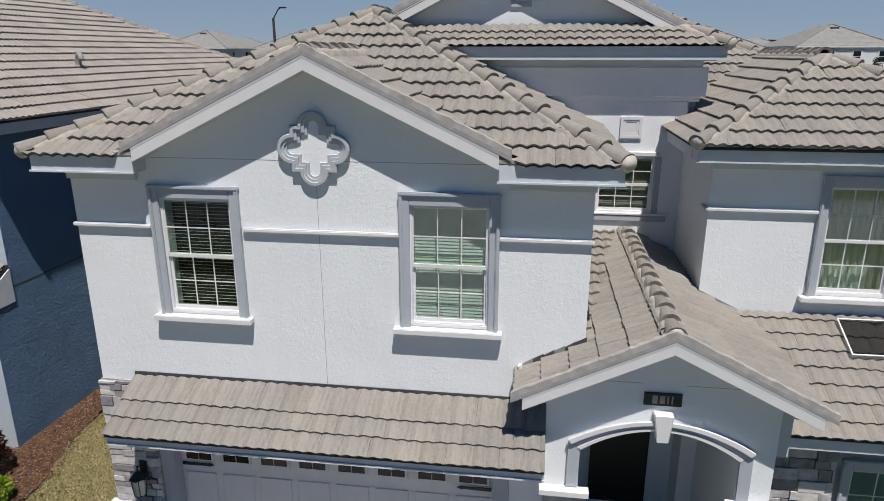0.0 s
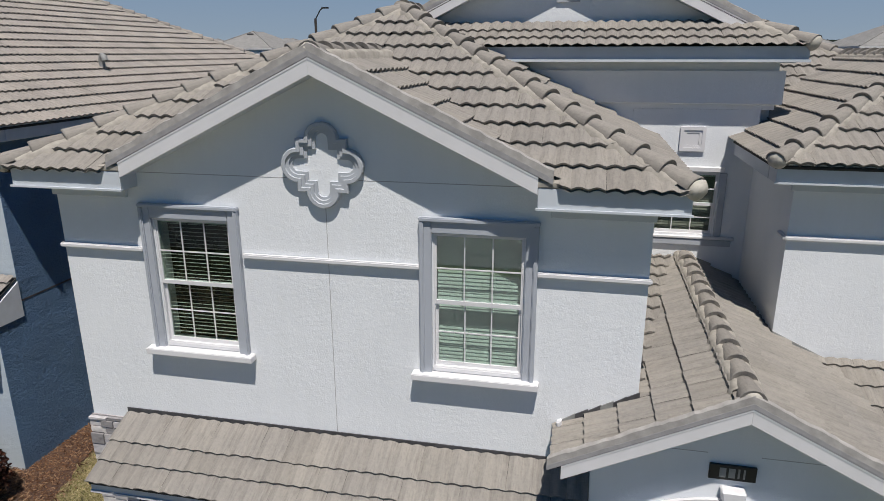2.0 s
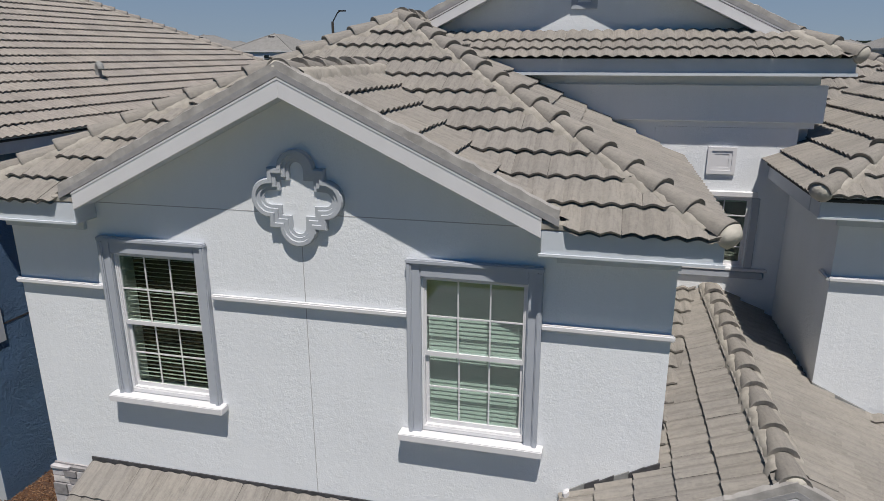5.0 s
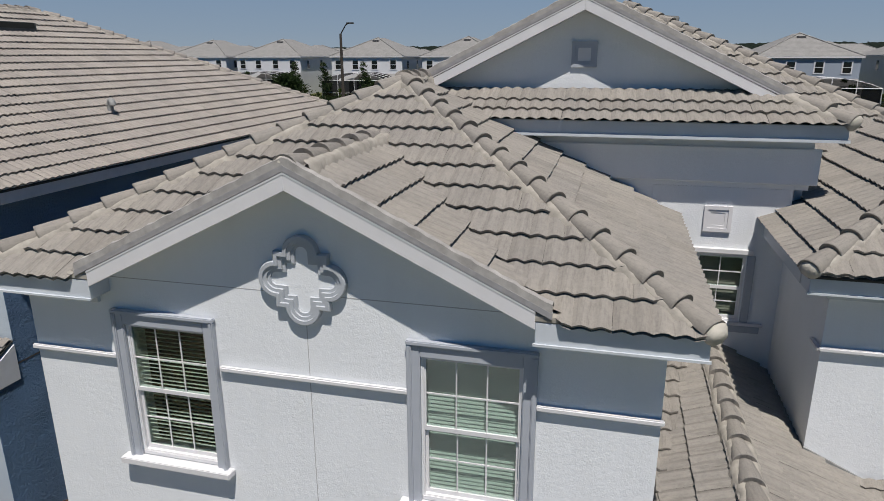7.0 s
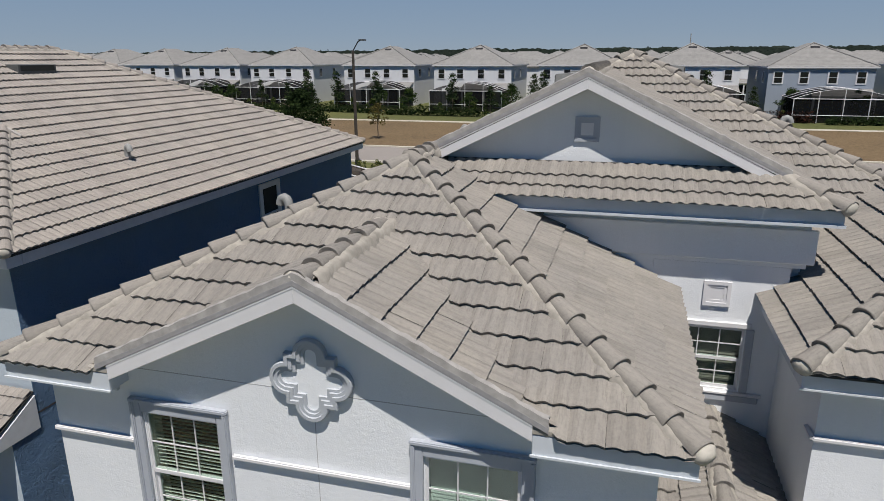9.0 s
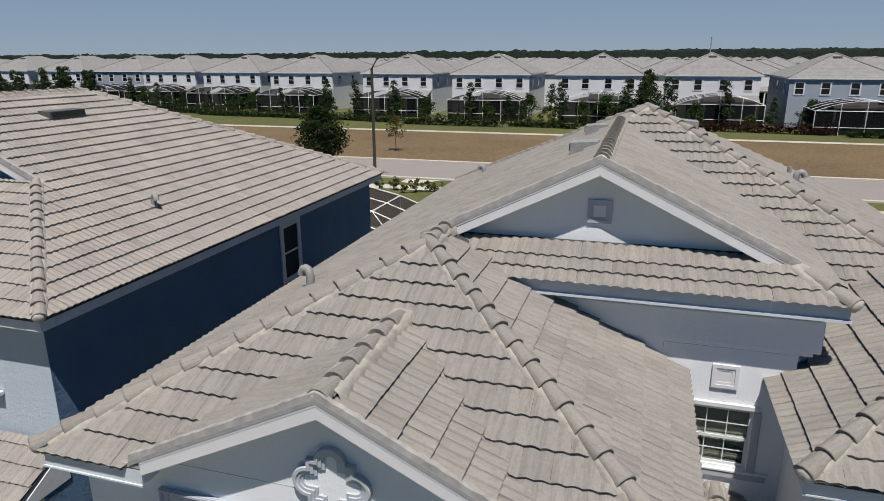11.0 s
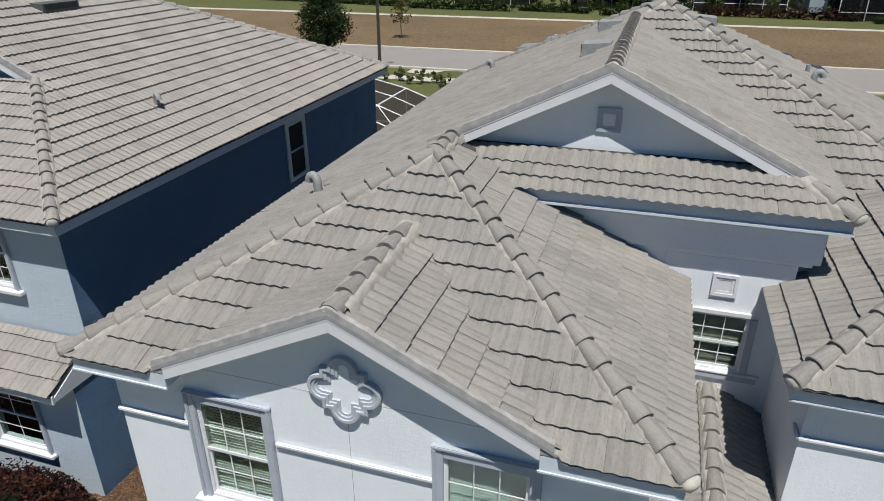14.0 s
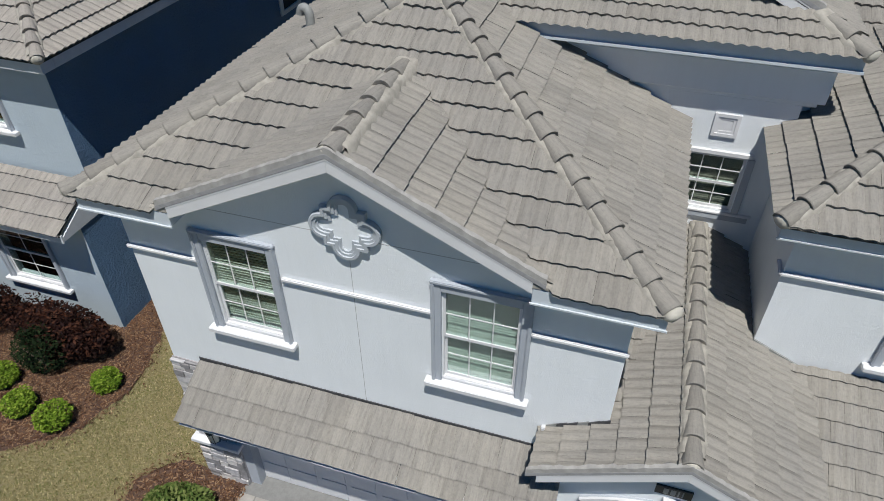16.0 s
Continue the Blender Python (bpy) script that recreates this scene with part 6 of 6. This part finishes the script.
def shrub(name, label, x, y, rx, ry, h, n, size, material, seed, lumps=10):
    rnd = random.Random(seed)
    s = tagged(empty(name, (x, y, 0.04)), label, "shrub")
    bm = bmesh.new()
    for k in range(5):
        rod(bm, (x, y, 0.0), (x + rnd.uniform(-rx, rx) * 0.6, y + rnd.uniform(-ry, ry) * 0.6, h * 0.6), 0.02, 0.008, 5)
    part("stem", bm, M_BARK, s)
    bm = bmesh.new()
    leaves(bm, rnd, (x, y, h * 0.5), (rx * 0.92, ry * 0.92, h * 0.47), n // 2, size, 0.8)
    for k in range(lumps):
        a, q = rnd.uniform(0, 6.28), math.sqrt(rnd.random()) * 0.62
        z = h * rnd.uniform(0.35, 0.72)
        leaves(bm, rnd, (x + math.cos(a) * rx * q, y + math.sin(a) * ry * q, z), (rx * 0.42, ry * 0.42, h * 0.30), n // (2 * lumps), size, 0.6)
    part("foliage", bm, material, s)
    return s


for (x, y, r, k) in ((-9.22, 8.72, 0.34, 1), (-9.58, 7.62, 0.40, 2), (-10.5, 7.68, 0.36, 3), (-11.4, 8.15, 0.37, 4)):
    shrub("round_shrub", "bright green clipped round shrub on mulch", x, y, r, r, r * 1.55, 2600, 0.032, M_BOX, 60 + k)["group"] = "round shrubs in the bed"
shrub("red_shrub", "dark red-leaved shrub along the wall", -10.75, 9.35, 1.35, 0.66, 1.3, 7000, 0.05, M_RED, 71, 26)
shrub("red_shrub", "dark red-leaved shrub along the wall", -13.2, 9.5, 1.3, 0.6, 1.3, 4000, 0.05, M_RED, 72, 26)
shrub("dark_shrub", "dark green shrub in front of the red one", -10.85, 8.8, 0.7, 0.5, 1.15, 3200, 0.04, leafy("blackish_leaf", (0.005, 0.010, 0.004), (0.011, 0.021, 0.008), (0.03, 0.048, 0.018)), 73, 14)
shrub("grassy_shrub", "loose green shrub beside the driveway", -6.05, 6.65, 0.75, 0.6, 0.5, 3600, 0.06, M_GRASSY, 74, 14)

def garden_plant(x, y, s, seed):
    z = ground_z(x, y)
    rnd = random.Random(seed)
    g = tagged(empty("garden_plant", (x, y, z)), "loose yellow-green plant beside the footpath", "plant")
    bm = bmesh.new()
    for k in range(6):
        rod(bm, (x, y, z), (x + rnd.uniform(-0.4, 0.4) * s, y + rnd.uniform(-0.4, 0.4) * s, z + rnd.uniform(0.5, 1.0) * s), 0.02, 0.008, 5)
    part("stem", bm, M_BARK, g)
    bm = bmesh.new()
    for k in range(9):
        leaves(bm, rnd, (x + rnd.uniform(-0.45, 0.45) * s, y + rnd.uniform(-0.4, 0.4) * s, z + rnd.uniform(0.35, 1.0) * s), (0.22 * s, 0.22 * s, 0.2 * s), 26, 0.10, 0.3)
    part("foliage", bm, M_YARD, g)
    g["group"] = "plants beside the footpath"


M_YARD = leafy("yellow_green_leaf", (0.03, 0.05, 0.014), (0.08, 0.10, 0.03), (0.20, 0.19, 0.07))
for k, (x, s) in enumerate(((-19.0, 0.9), (-18.1, 1.2), (-17.2, 1.1), (-16.1, 0.8), (-15.3, 1.2), (-14.4, 1.0), (-13.5, 1.1), (-12.2, 0.9), (-10.8, 1.1))):
    garden_plant(x, 46.0 + 0.5 * (k % 3), s * 0.75, 300 + k)
sheet("driveway_apron", lambda a, b: (-17.75 + (2.0 + 0.9 * b) * a, 49.9 + 1.6 * b - 0.35 * math.sin(3.1 * a)), 8, 3, M_PATH, 0.05, "pale concrete apron in the grass verge", "pavement")

# ---- window screen lying on the wing roof ----
scr = tagged(empty("window_screen", (4.64, 9.17, 3.8)), "white-framed insect screen lying loose on the tiles", "window screen")
turn = Matrix.Translation((4.33, 8.90, 3.70)) @ Euler((math.atan(QS), 0, 0.02)).to_matrix().to_4x4()
for nm, mt, bs in (("frame", M_WHITE, ((0, 0.64, 0, 0.02, 0, 0.015), (0, 0.64, 0.64, 0.66, 0, 0.015), (0, 0.02, 0.021, 0.639, 0, 0.015), (0.62, 0.64, 0.021, 0.639, 0, 0.015))), ("mesh", M_THIN, ((0.021, 0.619, 0.021, 0.639, 0.004, 0.006),))):
    bm = boxes(*bs)
    bm.transform(turn)
    part(nm, bm, mt, scr)

# ---- ridge tiles ----
up = lambda x, y, z: (x, y, z)
caps(roof, up(AL, AF, ZE), up(AM, PKY, zl(AM)), M_TILE)
caps(roof, up(AR, AF, ZE), up(AM, PKY, zl(AM)), M_TILE, pitch=0.345, first=0.05)
caps(roof, up(AM, PKY, zl(AM)), up(AM, BY0 + 0.1, zl(AM)), M_TILE, end=0)
caps(roof, up(DX, 7.40, DZ), up(DX, DY, DZ), M_TILE, lift=0.03, end=0.094, pitch=0.38, first=0.01, width=0.19)
caps(roof, up(BXR, BY0 + 0.03, BZ), up(BXR, VY, BZ), M_TILE, end=0.094)
caps(roof, up(BXR, VY, BZ), up(MX, MY, MZ), M_TILE, end=0)
caps(roof, up(MR, MFY, ZE), up(MX, MY, MZ), M_TILE)
caps(roof, up(AL, by, ZE), up(MX, MY, MZ), M_TILE, end=0)
hx_ = BY0 - 11.36
caps(roof, up(BR, 11.36, 7.72), up(BR - hx_ * 0.9, BY0, 7.72 + S * hx_ * 0.9), M_TILE)
caps(roof, up(CL, CF, ZE), up(CM, CPY, CZ), M_TILE)
caps(roof, up(MR, CF, ZE), up(CM, CPY, CZ), M_TILE)
caps(roof, up(CM, CPY, CZ), up(CM, MY - (CM - MX), CZ), M_TILE, end=0)
caps(proof, up(PX0, PY0 + 0.03, PZ), up(PX0, WY, PZ), M_TILE, lift=0.03, end=0.094, pitch=0.385, first=0.0)
caps(nroof, up(NX, NY, NZ), up(gx, NG, nz(gx)), M_NTILE)
caps(nroof, up(NX, NBY, NZ), up(NRX, NRY, nz(NRX)), M_NTILE)
caps(nroof, up(NRX, NG, nz(NRX)), up(NRX, NRY, nz(NRX)), M_NTILE, end=0)

# ---- tiles ----
slope(roof, (AL, AF, ZE), (1, 0), S, [(AL, AF), (AM, PKY), (AM, BY0), (AL, BY0)], M_TILE, near=(-6.4, -2.6, 7.3, 9.6))
slope(roof, (AL, AF, ZE), (1, 0), S, [(AL, BY0 + 0.04), (BXR, BY0 + 0.04), (BXR, VY), (AL, VY)], M_TILE, seg=8)
slope(roof, (AL, AF, ZE), (1, 0), S, [(AL, VY), (BXR, VY), (MX, MY), (AL, by)], M_TILE, seg=8)
slope(roof, (AM, AF, ZE), (0, 1), S, [(AL, AF), (DX - DH, AF), (DX, DY), (AM, PKY)], M_TILE, near=(-7, 1, 7, 11))
slope(roof, (AM, AF, ZE), (0, 1), S, [(DX + DH, AF), (AR, AF), (AM, PKY), (DX, DY)], M_TILE, near=(-7, 1, 7, 11))
slope(roof, (DX + DH, 7.36, ZE), (-1, 0), S, [(DX, 7.43), (DX + DH, 7.43), (DX + DH, 7.45), (DX, DY)], M_TILE, near=(-7, 1, 7, 10), start=-0.83 * TE)
slope(roof, (DX - DH, 7.36, ZE), (1, 0), S, [(DX, 7.43), (DX - DH, 7.43), (DX - DH, 7.45), (DX, DY)], M_TILE, near=(-7, 1, 7, 10))
slope(roof, (AR, AF, ZE), (-1, 0), S, [(AR, AF), (AR, WY - 0.02), (AM, WY - 0.02), (AM, PKY)], M_TILE, near=(-2, 1.1, 7, 10.4))
slope(roof, (BR, 12.0, 7.72), (-1, 0), S, [(BXR, BY0 + 0.04), (BR, BY0 + 0.04), (BR, MY - (MZ - 7.72) / S), (BXR, VY)], M_TILE)
slope(roof, (BR, 12.0, 7.72), (-1, 0), S, [(BR - hx_ * 0.9, BY0), (BR, 11.36), (BR, BY0)], M_TILE)
SKS = 0.42
slope(roof, (BR, 11.36, 7.71), (0, 1), SKS, [(-2.7, 11.36), (BR, 11.36), (BR - 0.9, 12.36), (-2.7, 12.36)], M_TILE, near=(-2, 3, 11, 12.2), rows=(-0.06, 0.25, 0.53))
slope(roof, (MX, MFY, ZE), (0, 1), S, [(MX, MY), (BXR, VY), (2.63, VY - 2.63 + BXR), (MX + MY - VY + 2.63 - BXR, VY - 2.63 + BXR)], M_TILE)
slope(roof, (MX, MFY, ZE), (0, 1), S, [(2.63, VY - 2.63 + BXR), (2.63, MFY), (MR, MFY), (MX + MY - VY + 2.63 - BXR, VY - 2.63 + BXR)], M_TILE)
slope(roof, (CL, CF, ZE), (1, 0), S, [(CL, CF), (CM, CPY), (CM, MY - (CM - MX)), (CL, MFY)], M_TILE, near=(2, 4.4, 9.3, 12), start=-0.17)
slope(roof, (CM, CF, ZE), (0, 1), S, [(CL, CF), (MR, CF), (CM, CPY)], M_TILE, near=(2, 5.5, 9.3, 12))
slope(roof, (MR, CF, ZE), (-1, 0), S, [(MR, CF), (MR, MFY), (CM, MY - (CM - MX)), (CM, CPY)], M_TILE, seg=8)
slope(roof, (MR, CF, ZE), (-1, 0), S, [(MR, MFY), (MX, MY), (MR, by)], M_TILE, seg=8)
slope(groof, (GX0, GY0, GZ0), (0, 1), GS, [(GX0, GY0), (GX1, GY0), (GX1, FY - 0.02), (GX0, FY - 0.02)], M_TILE, near=(-6, 1, 6, 8), rows=(-0.045, 0.232, 0.495))
slope(proof, (PXL, PY0, pz(PXL)), (1, 0), 0.5, [(PXL, PY0), (PX0, PY0), (PX0, FY - 0.01), (PXL, FY - 0.01)], M_TILE, near=(-1, 2, 6, 8), start=-0.052)
slope(proof, (PXL, PY0, pz(PXL)), (1, 0), 0.5, [(RX, FY - 0.01), (PX0, FY - 0.01), (PX0, WY), (RX, WY)], M_TILE, near=(-1, 2, 6, 12), start=-0.052)
slope(proof, (PXR, PY0, pz(PXR)), (-1, 0), 0.5, [(PXR, PY0), (PX0, PY0), (PX0, CY - 0.01), (PXR, CY - 0.01)], M_TILE, near=(1, 4, 6, 10))
slope(proof, (PXR, PY0, pz(PXR)), (-1, 0), 0.5, [(CX, CY - 0.01), (PX0, CY - 0.01), (PX0, WY), (CX, WY)], M_TILE)
slope(cricket, (RX, KY0, KZ0), (0, 1), KS, [(RX, KY0), (kx(KY0) + 0.02, KY0), (kx(WY), WY), (RX, WY)], M_TILE, near=(0, 2, 7, 12))
slope(qroof, (PXR, QY0, QZ0), (0, 1), QS, [(2.95, QY0), (7.0, QY0), (7.0, CY - 0.02), (2.95, CY - 0.02)], M_TILE, near=(3, 7, 7, 10), start=-0.079, te=0.284)
slope(nroof, (NX, NY, NZ), (-1, 0), NS, [(NX, NG), (NX, NBY), (NRX, NRY), (NRX, NG)], M_NTILE, near=(-10.8, -9.5, 10, 22), seg=8, te=0.374)
slope(nroof, (NX, NY, NZ), (-1, 0), NS, [(NX, NY), (NX, NG), (gx, NG)], M_NTILE, near=(-10.8, -9.5, 10, 22), seg=8, te=0.374)
slope(nroof, (NX, NY, NZ), (0, 1), NS, [(NX, NY), (gx, NG), (2 * NRX - gx, NG), (2 * NRX - NX, NY)], M_NTILE, seg=8, te=0.374)
slope(nshed, (-10.02, NSY, NSZ0), (0, 1), (NSZ1 - NSZ0) / (10.84 - NSY), [(-16, NSY), (-10.02, NSY), (-10.02, 10.82), (-16, 10.82)], M_NTILE, near=(-15, -9, 9, 11), seg=8)
